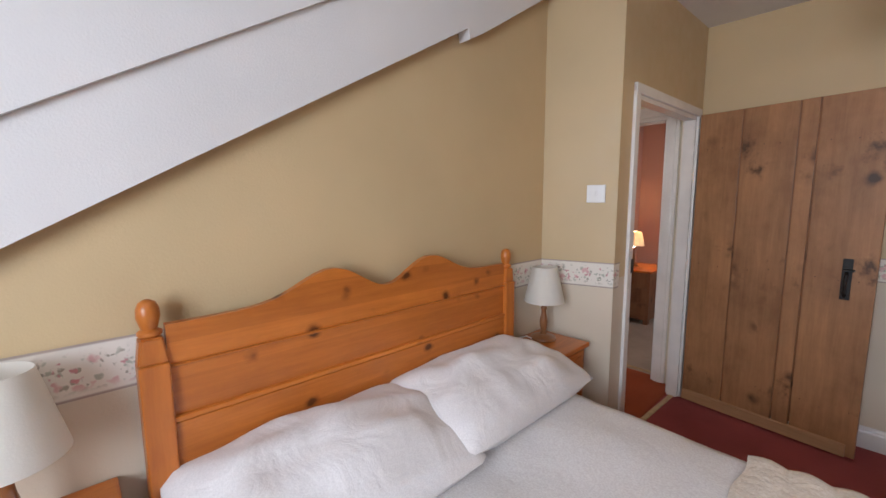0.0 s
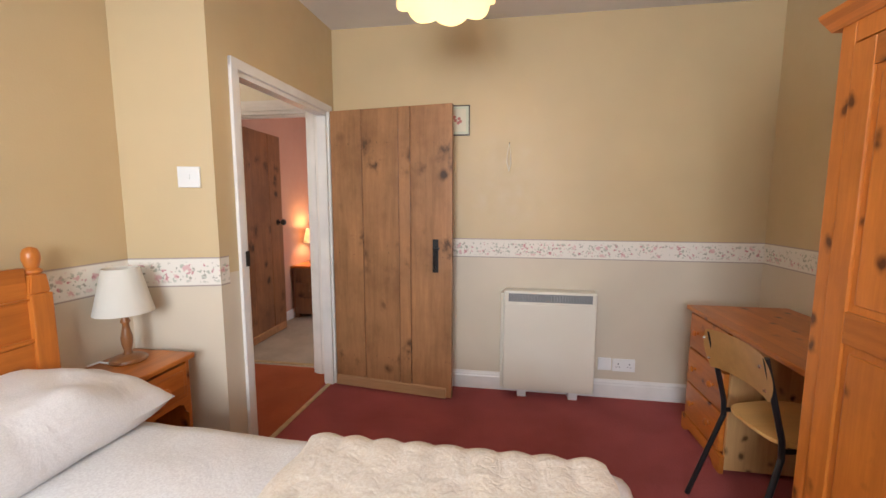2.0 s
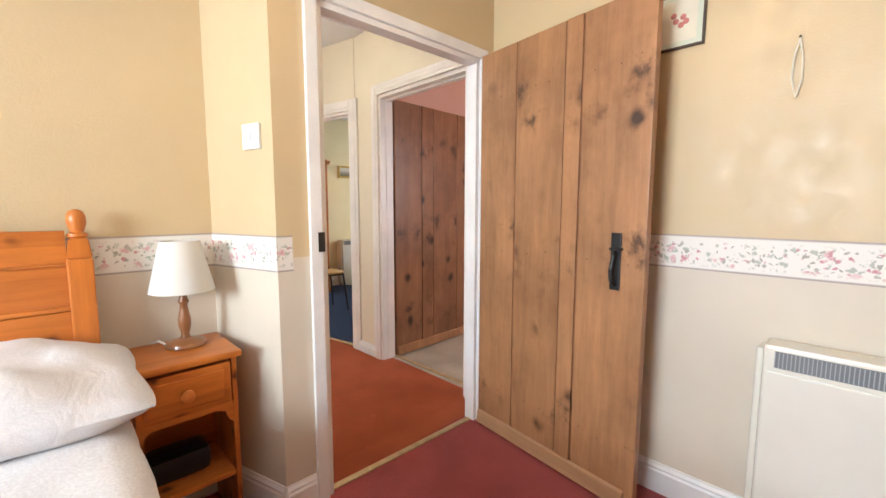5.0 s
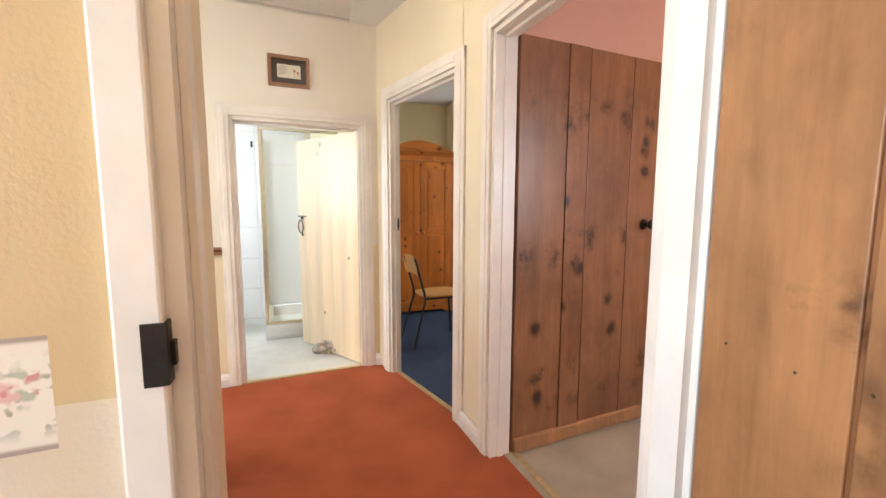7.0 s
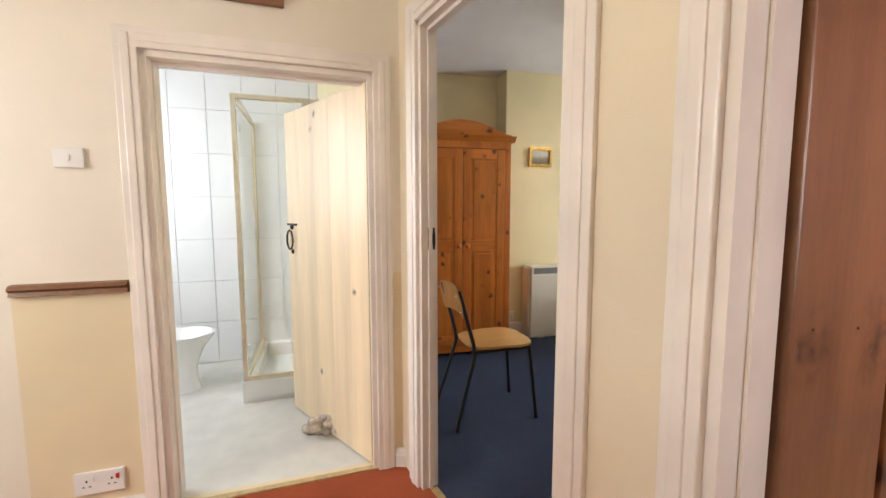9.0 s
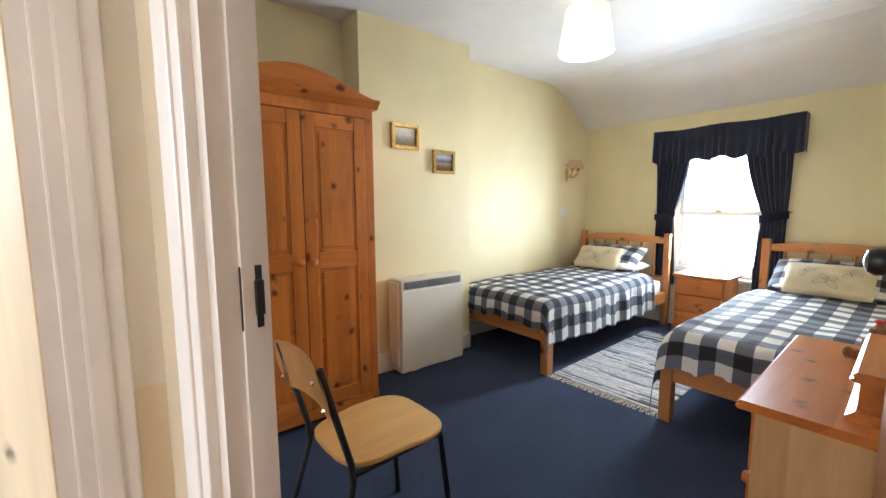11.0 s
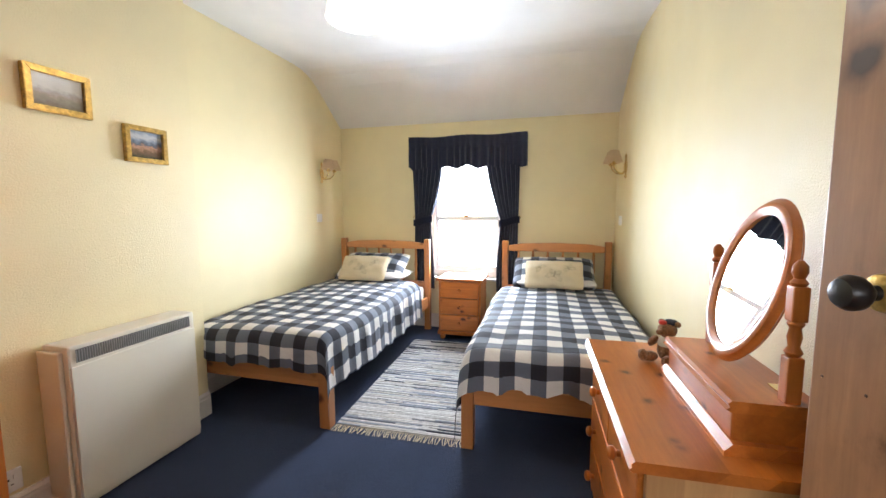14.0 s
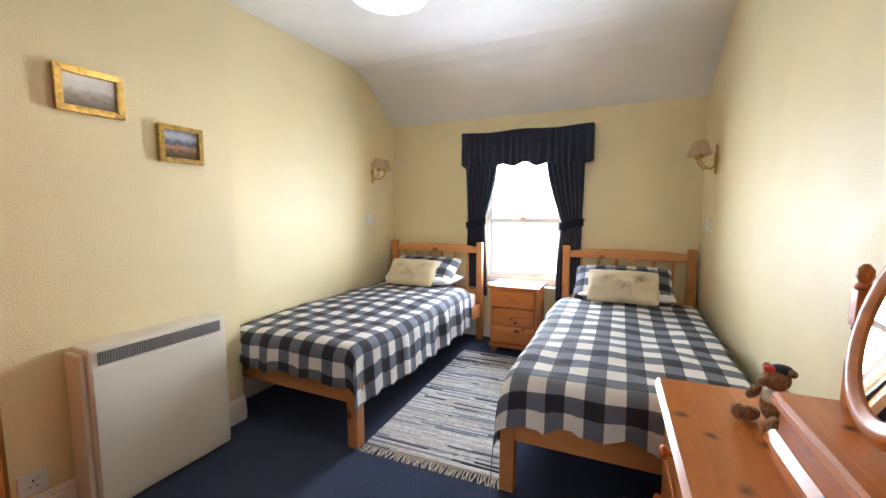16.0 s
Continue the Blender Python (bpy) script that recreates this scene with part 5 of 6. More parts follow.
framed("framed_print", HM @ pose(3.492, 0.77, 1.88, 0, 0, -90), 0.17, 0.20, 0.008, DARKF, MOUNT, "small floral print with a green mount in a thin dark frame", 0.014, 0.018, GREENM, join(*[moved(lathe([(0.011, 0), (0.006, 0.002)], 9), Matrix.Translation((x, -0.0096, z)) @ pose(0, 0, 0, 90)) for x, z in ((-0.012, 0.0), (0.012, 0.012), (0.006, -0.016), (-0.02, 0.022), (0.022, -0.006))]))
hk = thing("wall_hook", HM @ pose(3.492, 0.42, 1.72, 0, 0, -90), "small hook with a pale looped string", "hook")
part("nail", rod((0, 0, 0), (0, -0.02, 0.004), 0.003, 6), IRON, hk)
part("string", tube([(0.0, -0.012, 0), (-0.012, -0.006, -0.06), (-0.014, -0.006, -0.12), (0.0, -0.006, -0.18), (0.012, -0.006, -0.13), (0.01, -0.006, -0.06), (0.0, -0.012, 0)], 0.003, 6), MOUNT, hk)
framed("framed_sampler", HM @ pose(2.74, 4.097, 2.112), 0.26, 0.20, 0.022, BROWNF, MOUNT, "brown framed verse card with two red flowers", 0.02, 0.035, DARKF, join(*[moved(lathe([(0.009, 0), (0.004, 0.002)], 9), Matrix.Translation((x, -0.0096, z)) @ pose(0, 0, 0, 90)) for x, z in ((0.035, 0.008), (0.056, -0.004))]))
smp = bpy.data.objects["framed_sampler"]
part("verse", join(*[box(-0.06, -0.06 + w, -0.0102, -0.0098, z, z + 0.003) for w, z in ((0.05, 0.028), (0.045, 0.018), (0.055, 0.008), (0.04, -0.002), (0.05, -0.012), (0.035, -0.022))]), INK, smp, "lines of faded handwriting")
part("stems", join(box(0.0345, 0.036, -0.0102, -0.0098, -0.035, 0.005), box(0.0555, 0.057, -0.0102, -0.0098, -0.035, -0.006)), INK, smp)
framed("framed_engraving", HM @ pose(1.695, 4.097, 1.445), 0.175, 0.14, 0.016, DARKF, VIEW3, "small grey engraving in a dark wooden frame", 0.018, 0.028, MOUNT)
framed("framed_painting", pose(4.777, 5.857, 1.72), 0.235, 0.178, 0.026, GILT, VIEW1, "harbour painting under glass in a gilt frame", 0.025)
framed("framed_painting", pose(5.136, 5.857, 1.56), 0.215, 0.178, 0.024, GILT, VIEW2, "moorland painting in a gilt frame", 0.025)

# ---- bedroom one: pendant ----
pd = thing("ceiling_light", HM @ pose(2.43, 0.69, 2.145), "lit amber glass pendant with a scalloped rim", "ceiling light")


def scallop(a, b):
    ang = a * 2 * math.pi
    r = 0.19 - 0.145 * b ** 1.6 + 0.012 * abs(math.cos(ang * 4)) * (1 - b)
    return Vector((r * math.cos(ang), r * math.sin(ang), 0.17 * b ** 0.8 - 0.02 * abs(math.cos(ang * 4)) * (1 - b) ** 3))


part("glass_shade", sheet(96, 12, scallop), SHADEY, pd, "amber scalloped glass shade", True)
part("bulb", moved(lathe([(0.012, 0.17), (0.024, 0.155), (0.028, 0.14), (0.02, 0.122), (0.004, 0.118)], 14), pose(0, 0, 0)), BULB, pd, "lit bulb", True)
part("gallery", lathe([(0.03, 0.165), (0.03, 0.172), (0.016, 0.185), (0.01, 0.23)], 20), BRASS, pd, "", True)
part("flex", rod((0, 0, 0.2), (0, 0, 0.36), 0.004, 8), PLASTIC, pd)
part("ceiling_rose", lathe([(0.02, 0.33), (0.045, 0.35), (0.045, 0.365)], 20), PLASTIC, pd, "", True)


# ---- landing ----
bal = thing("balustrade", HM @ pose(2.26, 0, 0), "brown stained balustrade with turned balusters beside the stairs", "balustrade")
nw = part("newel_post", box(-0.05, 0.05, 3.04, 3.14, -0.02, 0.28, 0.006), STAIRWOOD, bal)
part("turning", moved(lathe([(0.036, 0.28), (0.048, 0.295), (0.03, 0.31), (0.046, 0.36), (0.047, 0.44), (0.036, 0.5), (0.03, 0.53), (0.044, 0.545), (0.03, 0.56), (0.036, 0.62), (0.045, 0.72), (0.043, 0.79), (0.03, 0.83), (0.046, 0.845), (0.034, 0.86), (0.04, 0.89)], 20), Matrix.Translation((0, 3.09, 0))), STAIRWOOD, nw, "", True)
part("top_block", box(-0.05, 0.05, 3.04, 3.14, 0.885, 1.095, 0.008), STAIRWOOD, nw)
part("acorn_cap", moved(lathe([(0.03, 1.09), (0.034, 1.1), (0.02, 1.112), (0.034, 1.13), (0.036, 1.145), (0.044, 1.15), (0.044, 1.158), (0.036, 1.165), (0.034, 1.19), (0.022, 1.208), (0.004, 1.215)], 20), Matrix.Translation((0, 3.09, 0))), STAIRRAIL, nw, "lighter turned acorn cap", True)
RAILP = [(-0.03, 0.985), (0.03, 0.985), (0.026, 1.0), (0.034, 1.012), (0.032, 1.035), (0.018, 1.05), (-0.018, 1.05), (-0.032, 1.035), (-0.034, 1.012), (-0.026, 1.0)]
part("handrail", prism(RAILP, "y", 2.2, 3.045), STAIRRAIL, bal)


def baluster(x, y, z, h):
    k = h / 0.985
    b = part("baluster", moved(lathe([(0.016, 0.17), (0.022, 0.19), (0.014, 0.21), (0.024, 0.27), (0.022, 0.34), (0.014, 0.42), (0.02, 0.435), (0.014, 0.45), (0.02, 0.55), (0.015, 0.63), (0.013, 0.665), (0.022, 0.68), (0.014, 0.695), (0.018, 0.715)], 14), Matrix.Translation((x, y, z)) @ Matrix.Diagonal((1, 1, k, 1))), STAIRWOOD, bal, "", True)
    part("square_end", box(x - 0.021, x + 0.021, y - 0.021, y + 0.021, z + 0.71 * k, z + h, 0.003), STAIRWOOD, b)
    part("square_end", box(x - 0.021, x + 0.021, y - 0.021, y + 0.021, z, z + 0.175 * k, 0.003), STAIRWOOD, b)


for i in range(6):
    baluster(0.0, 2.985 - 0.148 * i, 0.0, 0.985)
part("base_rail", box(-0.035, 0.035, 2.2, 3.05, -0.02, 0.012, 0.004), STAIRRAIL, bal)
part("stair_handrail", moved(prism(RAILP, "y", -0.03, 1.35), Matrix.Translation((-0.03, 3.09, 0.02)) @ pose(0, 0, 0, 0, 0, 90) @ Matrix.Translation((0, 0, 0.95)) @ pose(0, 0, 0, -38) @ Matrix.Translation((0, 0, -1.03))), STAIRRAIL, bal, "sloping stair handrail")
for i in range(5):
    baluster(-0.20 - 0.2 * i, 3.1, -0.17 - 0.165 * i - 0.05, 0.9)
part("string_board", prism([(-0.05, -0.30), (-0.05, 0.06), (-1.4, -1.0), (-1.4, -1.36)], "y", 3.075, 3.125), STAIRRAIL, bal)

# ---- pink room ----
pc = thing("chest_of_drawers", HM @ pose(5.2, 2.62, 0), "wooden chest of drawers, its body coloured dark for shadow", "chest of drawers")
# Shadow below the lamp is put into the body's colour by the dark pine.
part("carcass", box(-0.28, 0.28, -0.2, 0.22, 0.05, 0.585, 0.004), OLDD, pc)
part("top", box(-0.3, 0.3, -0.22, 0.24, 0.585, 0.61, 0.006), PX, pc)
for i in range(3):
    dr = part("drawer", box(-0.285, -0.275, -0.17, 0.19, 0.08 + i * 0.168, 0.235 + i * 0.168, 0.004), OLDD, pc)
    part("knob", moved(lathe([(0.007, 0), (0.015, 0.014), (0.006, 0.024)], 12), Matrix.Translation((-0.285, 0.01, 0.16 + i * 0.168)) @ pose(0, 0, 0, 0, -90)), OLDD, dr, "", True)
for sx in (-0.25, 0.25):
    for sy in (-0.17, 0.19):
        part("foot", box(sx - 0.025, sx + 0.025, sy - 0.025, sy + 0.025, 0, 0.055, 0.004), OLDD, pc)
pl = thing("bedside_lamp", HM @ pose(5.2, 2.72, 0.61), "lit table lamp with an amber fabric shade", "table lamp")
part("base", lathe([(0.055, 0), (0.06, 0.01), (0.05, 0.02), (0.018, 0.03), (0.024, 0.08), (0.012, 0.16), (0.012, 0.22)], 20), STAIRW, pl, "", True)
part("lampshade", lathe([(0.115, 0.245), (0.08, 0.41), (0.078, 0.41), (0.113, 0.245)], 28, False), SHADEC, pl, "glowing amber fabric shade", True)
part("bulb", lathe([(0.01, 0.22), (0.022, 0.25), (0.022, 0.285), (0.006, 0.30)], 12), BULB, pl, "", True)

# ---- bathroom ----
tiles = solid("tiles_bathroom", box(1.2, 1.201, 5.84, 5.841, 0, 0.01), TILE, HM, "white glazed wall tiles", "wall tiles")
tme = mesh_of("tile", box(0.002, 0.248, -0.008, 0.0, 0.002, 0.328, 0.002), TILE)
for i in range(9):
    for j in range(7):
        o = new("tile", tme)
        o.parent = tiles
        o.matrix_local = pose(1.2 + 0.25 * i, 5.85, 0.005 + 0.33 * j)
for i in range(7):
    for j in range(7):
        o = new("tile", tme)
        o.parent = tiles
        o.matrix_local = Matrix.Translation((3.345, 5.845 - 0.25 * i, 0.005 + 0.33 * j)) @ pose(0, 0, 0, 0, 0, -90)
sh = thing("shower_enclosure", HM @ pose(2.5, 5.0, 0), "glass shower enclosure with gold trim on a white tray", "shower")
part("tray", join(box(0.0, 0.84, 0.0, 0.845, 0.0, 0.03, 0.004), box(0.0, 0.84, 0.0, 0.07, 0.0, 0.14, 0.012), box(0.0, 0.07, 0.07, 0.845, 0.0, 0.14, 0.012), box(0.77, 0.84, 0.07, 0.845, 0.0, 0.14, 0.012), box(0.07, 0.77, 0.775, 0.845, 0.0, 0.14, 0.012)), CERAMIC, sh, "white moulded tray")
for x, y in ((0.02, 0.02), (0.02, 0.81), (0.42, 0.02), (0.81, 0.02)):
    part("upright", box(x - 0.014, x + 0.014, y - 0.014, y + 0.014, 0.14, 1.9, 0.003), PALEGOLD, sh)
for z in (0.14, 1.88):
    part("rail", box(0.006, 0.82, 0.006, 0.036, z, z + 0.028, 0.003), PALEGOLD, sh)
    part("rail", box(0.006, 0.036, 0.036, 0.82, z, z + 0.028, 0.003), PALEGOLD, sh)
for bm in (box(0.034, 0.406, 0.018, 0.022, 0.168, 1.88), box(0.434, 0.796, 0.018, 0.022, 0.168, 1.88), box(0.018, 0.022, 0.034, 0.796, 0.168, 1.88)):
    gp = part("pane", bm, GLASS, sh, "clear glass pane")
    gp.visible_shadow = False
bd = thing("bidet", HM @ pose(2.06, 5.36, 0), "white ceramic bidet with a chrome tap", "bidet")
part("bowl", moved(lathe([(0.10, 0.0), (0.09, 0.05), (0.085, 0.16), (0.12, 0.28), (0.17, 0.36), (0.18, 0.39), (0.165, 0.39), (0.13, 0.33), (0.05, 0.28), (0.0, 0.27)], 26, False), Matrix.Diagonal((1.25, 0.95, 1, 1))), CERAMIC, bd, "", True)
part("tap", join(rod((-0.14, 0, 0.385), (-0.14, 0, 0.47), 0.014), rod((-0.14, 0, 0.46), (-0.06, 0, 0.44), 0.01), rod((-0.14, -0.03, 0.475), (-0.14, 0.03, 0.475), 0.008)), CHROME, bd)
hk2 = thing("robe_hook", HM @ pose(2.42, 5.842, 1.86), "small dark hook on the tiled wall", "hook")
part("hook", join(box(-0.01, 0.01, -0.006, 0, -0.03, 0.03, 0.002), tube([(0, -0.004, 0.01), (0, -0.03, 0.0), (0, -0.035, 0.02)], 0.004, 6)), IRON, hk2)
rng = random.Random(3)
stones = []
for k in range(26):
    r = rng.uniform(0.016, 0.028)
    q = bmesh.new()
    bmesh.ops.create_icosphere(q, subdivisions=2, radius=r)
    lay = k // 13
    stones.append(moved(q, Matrix.Translation((rng.uniform(-0.075, 0.075) * (1 - 0.35 * lay), rng.uniform(-0.045, 0.045) * (1 - 0.35 * lay), r * 0.72 + 0.034 * lay)) @ pose(0, 0, 0, rng.uniform(0, 90), rng.uniform(0, 90), 0) @ Matrix.Diagonal((1.25, 0.95, 0.75, 1))))
solid("doorstop", moved(join(*stones), Matrix.Translation((2.98, 4.49, 0)) @ Matrix.Diagonal((1.3, 1.3, 1.35, 1))), PEBBLE, HM, "heap of pale pebbles holding the door open", "doorstop", "", True)


# ---- twin room: beds ----
def butterfly_bm(cx, cy, turn, size, seed, w=0.48, d=0.27, h=0.12):
    """Printed outline of a butterfly lying on a cushion of the given size."""
    bm = bmesh.new()
    rot = Matrix.Rotation(math.radians(turn), 4, "Z")

    def on(p):
        q = rot @ Vector((p[0] * size, p[1] * size, 0))
        px, py = cx + q.x, cy + q.y
        x, y = 2 * px / w, 2 * py / d
        f = max(0.0, 1 - abs(x) ** 2.1) ** 0.5 * max(0.0, 1 - abs(y) ** 2.1) ** 0.5
        return bm.verts.new((px, py, h / 2 * f + wob(x + seed, y - seed, 2.2, 0.16 * h) * f + wob(x * 3 + seed, y, 1.7, 0.06 * h) * f + 0.003))

    for side in (-1, 1):
        for wx, wy, lean, a, b in ((0.030, 0.016, 0.5, 0.032, 0.019), (0.022, -0.016, -0.6, 0.022, 0.015)):
            rings = []
            for k in (1.0, 0.84, 0.5, 0.4):
                rings.append([on((side * (wx + k * (a * math.cos(g) * math.cos(lean) - b * math.sin(g) * math.sin(lean))), wy + k * (a * math.cos(g) * math.sin(lean) + b * math.sin(g) * math.cos(lean)))) for g in [math.pi * 2 * i / 14 for i in range(14)]])
            for p, q in ((0, 1), (2, 3)):
                for i in range(14):
                    j = (i + 1) % 14
                    bm.faces.new((rings[p][i], rings[p][j], rings[q][j], rings[q][i]))
    body = [on(p) for p in ((-0.003, -0.028), (0.003, -0.028), (0.004, 0.022), (-0.004, 0.022))]
    bm.faces.new(body)
    return bm


def single_bed(m, label, seed):
    """Bed along +x with its head at x 2.0; y from -0.49 to 0.49."""
    t = thing("single_bed", m, label, "bed", "twin beds")
    for y in (-0.465, 0.465):
        part("head_post", box(1.925, 1.985, y - 0.03, y + 0.03, 0, 0.93, 0.008), BEDPINEZ, t)
        part("leg", box(0.0, 0.065, y - 0.032, y + 0.032, 0, 0.35, 0.006), BEDPINEZ, t)
        part("side_rail", box(0.065, 1.925, y - 0.014, y + 0.014, 0.235, 0.345, 0.005), BEDPINE, t)
    part("foot_rail", box(0.016, 0.05, -0.435, 0.435, 0.235, 0.345, 0.006), BEDPINEY, t)
    part("top_rail", prism([(-0.435, 0.83), (0.435, 0.83), (0.435, 0.885), (0.3, 0.905), (0.0, 0.915), (-0.3, 0.905), (-0.435, 0.885)], "x", 1.94, 1.97, 0.005), BEDPINEY, t)
    part("lower_rail", box(1.94, 1.97, -0.435, 0.435, 0.42, 0.5, 0.005), BEDPINEY, t)
    for k in range(6):
        y = -0.34 + 0.136 * k
        part("spindle", moved(lathe([(0.011, 0.5), (0.016, 0.58), (0.01, 0.62), (0.016, 0.66), (0.013, 0.72), (0.011, 0.83)], 12), Matrix.Translation((1.955, y, 0))), BEDPINEZ, t, "", True)
    mt = new("mattress", mesh_of("mattress", box(0.06, 1.92, -0.44, 0.44, 0.29, 0.455, 0.035), SHEET))
    mt.matrix_world = m
    tagged(mt, "white mattress under a checked duvet", "mattress")
    dv = new("duvet", mesh_of("duvet", duvet_bm(0.5, -0.03, 1.62, 0.51, 0.29, 0.20, 0.075, 0.055, seed, 90, 64, 0.035), CHECK, True))
    dv.matrix_world = m
    tagged(dv, "black and white checked duvet hanging over the bed", "duvet", "checked duvets")
    pillow("pillow", m @ pose(1.72, 0.0, 0.60, 0, 0, 90), 0.68, 0.42, 0.15, SHEET, "white pillow at the head of the bed", seed)
    pillow("pillow", m @ pose(1.70, 0.02, 0.67, 0, -32, 0) @ pose(0, 0, 0, 0, 0, 90), 0.7, 0.42, 0.15, CHECK, "checked pillow propped against the headboard", seed + 1.7)
    cu = thing("cushion", m @ pose(1.50, 0.02, 0.685, 0, -52, 0) @ pose(0, 0, 0, 0, 0, 90), "cream linen cushion printed with faint butterflies", "cushion", "butterfly cushions")
    part("cover", pillow_bm(0.48, 0.27, 0.12, seed + 2.0), LINEN, cu, "", True)
    for cx, cy, turn, size in ((-0.115, -0.045, 25, 0.9), (-0.005, 0.03, -15, 1.15), (0.115, -0.04, 40, 0.85)):
        part("butterfly_print", butterfly_bm(cx, cy, turn, size, seed + 2.0), PRINT, cu, "faint taupe butterfly print")
    return t


single_bed(pose(5.44, 5.545, 0), "pine single bed with spindle headboard along the wall", 1.0)
single_bed(pose(5.47, 3.80, 0, 0, 0, 0.9), "pine single bed with spindle headboard by the chest", 6.0)

ns = thing("bedside_chest", pose(7.12, 4.685, 0), "small orange pine bedside chest with three drawers", "bedside chest")
part("carcass", join(box(0.0, 0.33, -0.2, -0.186, 0.06, 0.565, 0.003), box(0.0, 0.33, 0.186, 0.2, 0.06, 0.565, 0.003), box(0.03, 0.33, -0.186, 0.186, 0.085, 0.565)), PZ, ns)
part("top", box(-0.02, 0.345, -0.22, 0.22, 0.565, 0.59, 0.007), PY, ns)
part("plinth", box(-0.012, 0.33, -0.21, 0.21, 0.05, 0.085, 0.005), PY, ns)
for i in range(3):
    dr = part("drawer", box(-0.012, 0.03, -0.182, 0.182, 0.092 + i * 0.157, 0.242 + i * 0.157, 0.007), PY, ns)
    part("knob", moved(lathe([(0.007, 0), (0.008, 0.008), (0.016, 0.015), (0.015, 0.023), (0.006, 0.028)], 14), Matrix.Translation((-0.012, 0, 0.167 + i * 0.157)) @ pose(0, 0, 0, 0, -90)), PY, dr, "turned pine knob", True)
for y in (-0.17, 0.17):
    for x in (0.03, 0.29):
        part("bun_foot", moved(lathe([(0.02, 0), (0.028, 0.02), (0.024, 0.045), (0.018, 0.052)], 14), Matrix.Translation((x, y, 0))), PZ, ns, "", True)

# rag rug: woven strips with a knotted fringe
rug = thing("rag_rug", pose(5.525, 4.305, 0, 0, 0, 2.0), "cotton rag rug in grey, blue and cream strips", "rug")
rg = random.Random(11)
strips, x = [], 0.0
while x < 1.52:
    wd = rg.uniform(0.010, 0.018)
    y = 0.0
    while y < 0.73:
        ln = min(0.735 - y, rg.uniform(0.06, 0.5))
        j = rg.uniform(-0.002, 0.002)
        h = rg.uniform(0.007, 0.011)
        strips.append(prism([(x + j, 0.0005), (x + j + wd * 0.15, h), (x + j + wd * 0.85, h), (x + j + wd, 0.0005)], "y", y, y + ln))
        y += ln
    x += wd
part("weave", join(*strips), RAG, rug)
fr = []
for k in range(62):
    y0 = 0.006 + k * 0.0119
    fr.append(tube([(0.0, y0, 0.004), (-0.03, y0 + rg.uniform(-0.006, 0.006), 0.004), (-0.065, y0 + rg.uniform(-0.014, 0.014), 0.003)], 0.0022, 5))
part("fringe", join(*fr), LINEN, rug, "cream knotted fringe")

# ---- twin room: chest with dressing mirror ----
CM = Matrix.Translation((4.495, 3.205, 0)) @ pose(0, 0, 0, 0, 0, 2.0)
ct = thing("chest_of_drawers", CM, "long orange pine chest with turned knobs under a mirror", "chest of drawers")
part("side_panel", box(0.02, 0.045, 0.01, 0.44, 0.0, 0.645, 0.004), PLX, ct, "paler pine end panel")
part("side_panel", box(0.825, 0.85, 0.01, 0.44, 0.0, 0.645, 0.004), PZ, ct)
part("back_panel", box(0.045, 0.825, 0.01, 0.025, 0.05, 0.645), PX, ct)
part("top", prism([(0.0, 0.645), (0.475, 0.645), (0.482, 0.652), (0.475, 0.658), (0.478, 0.664), (0.47, 0.672), (0.0, 0.672)], "x", 0.0, 0.87), PX, ct)
part("plinth", box(0.045, 0.825, 0.39, 0.436, 0.0, 0.06, 0.004), PX, ct)
for i, (z0, z1) in enumerate(((0.07, 0.25), (0.26, 0.44), (0.45, 0.635))):
    for x0, x1 in (((0.05, 0.82),) if i < 2 else ((0.05, 0.43), (0.44, 0.82))):
        dr = part("drawer", box(x0, x1, 0.06, 0.452, z0, z1, 0.007), PX, ct)
        for kx in ((x0 + 0.13, x1 - 0.13) if i < 2 else ((x0 + x1) / 2,)):
            part("knob", moved(lathe([(0.009, 0), (0.009, 0.01), (0.019, 0.018), (0.02, 0.027), (0.014, 0.034), (0.005, 0.036)], 16), Matrix.Translation((kx, 0.452, (z0 + z1) / 2)) @ pose(0, 0, 0, -90)), PX, dr, "turned pine knob", True)
mr = thing("dressing_mirror", CM @ pose(0.058, 0.078, 0.672), "oval pine swing mirror on a box base", "mirror")
part("box_base", box(0.03, 0.485, 0.0, 0.17, 0.012, 0.10, 0.004), PX, mr)
part("moulding", prism([(-0.01, 0.0), (0.19, 0.0), (0.19, 0.012), (0.18, 0.022), (0.172, 0.03), (-0.005, 0.03)], "x", 0.01, 0.505), PX, mr)
part("box_lid", prism([(-0.01, 0.10), (0.175, 0.10), (0.188, 0.107), (0.18, 0.113), (0.184, 0.121), (0.176, 0.128), (-0.01, 0.128)], "x", 0.02, 0.495), PX, mr)
part("hinge", box(0.10, 0.14, 0.02, 0.05, 0.128, 0.131, 0.001), BRASS, mr)
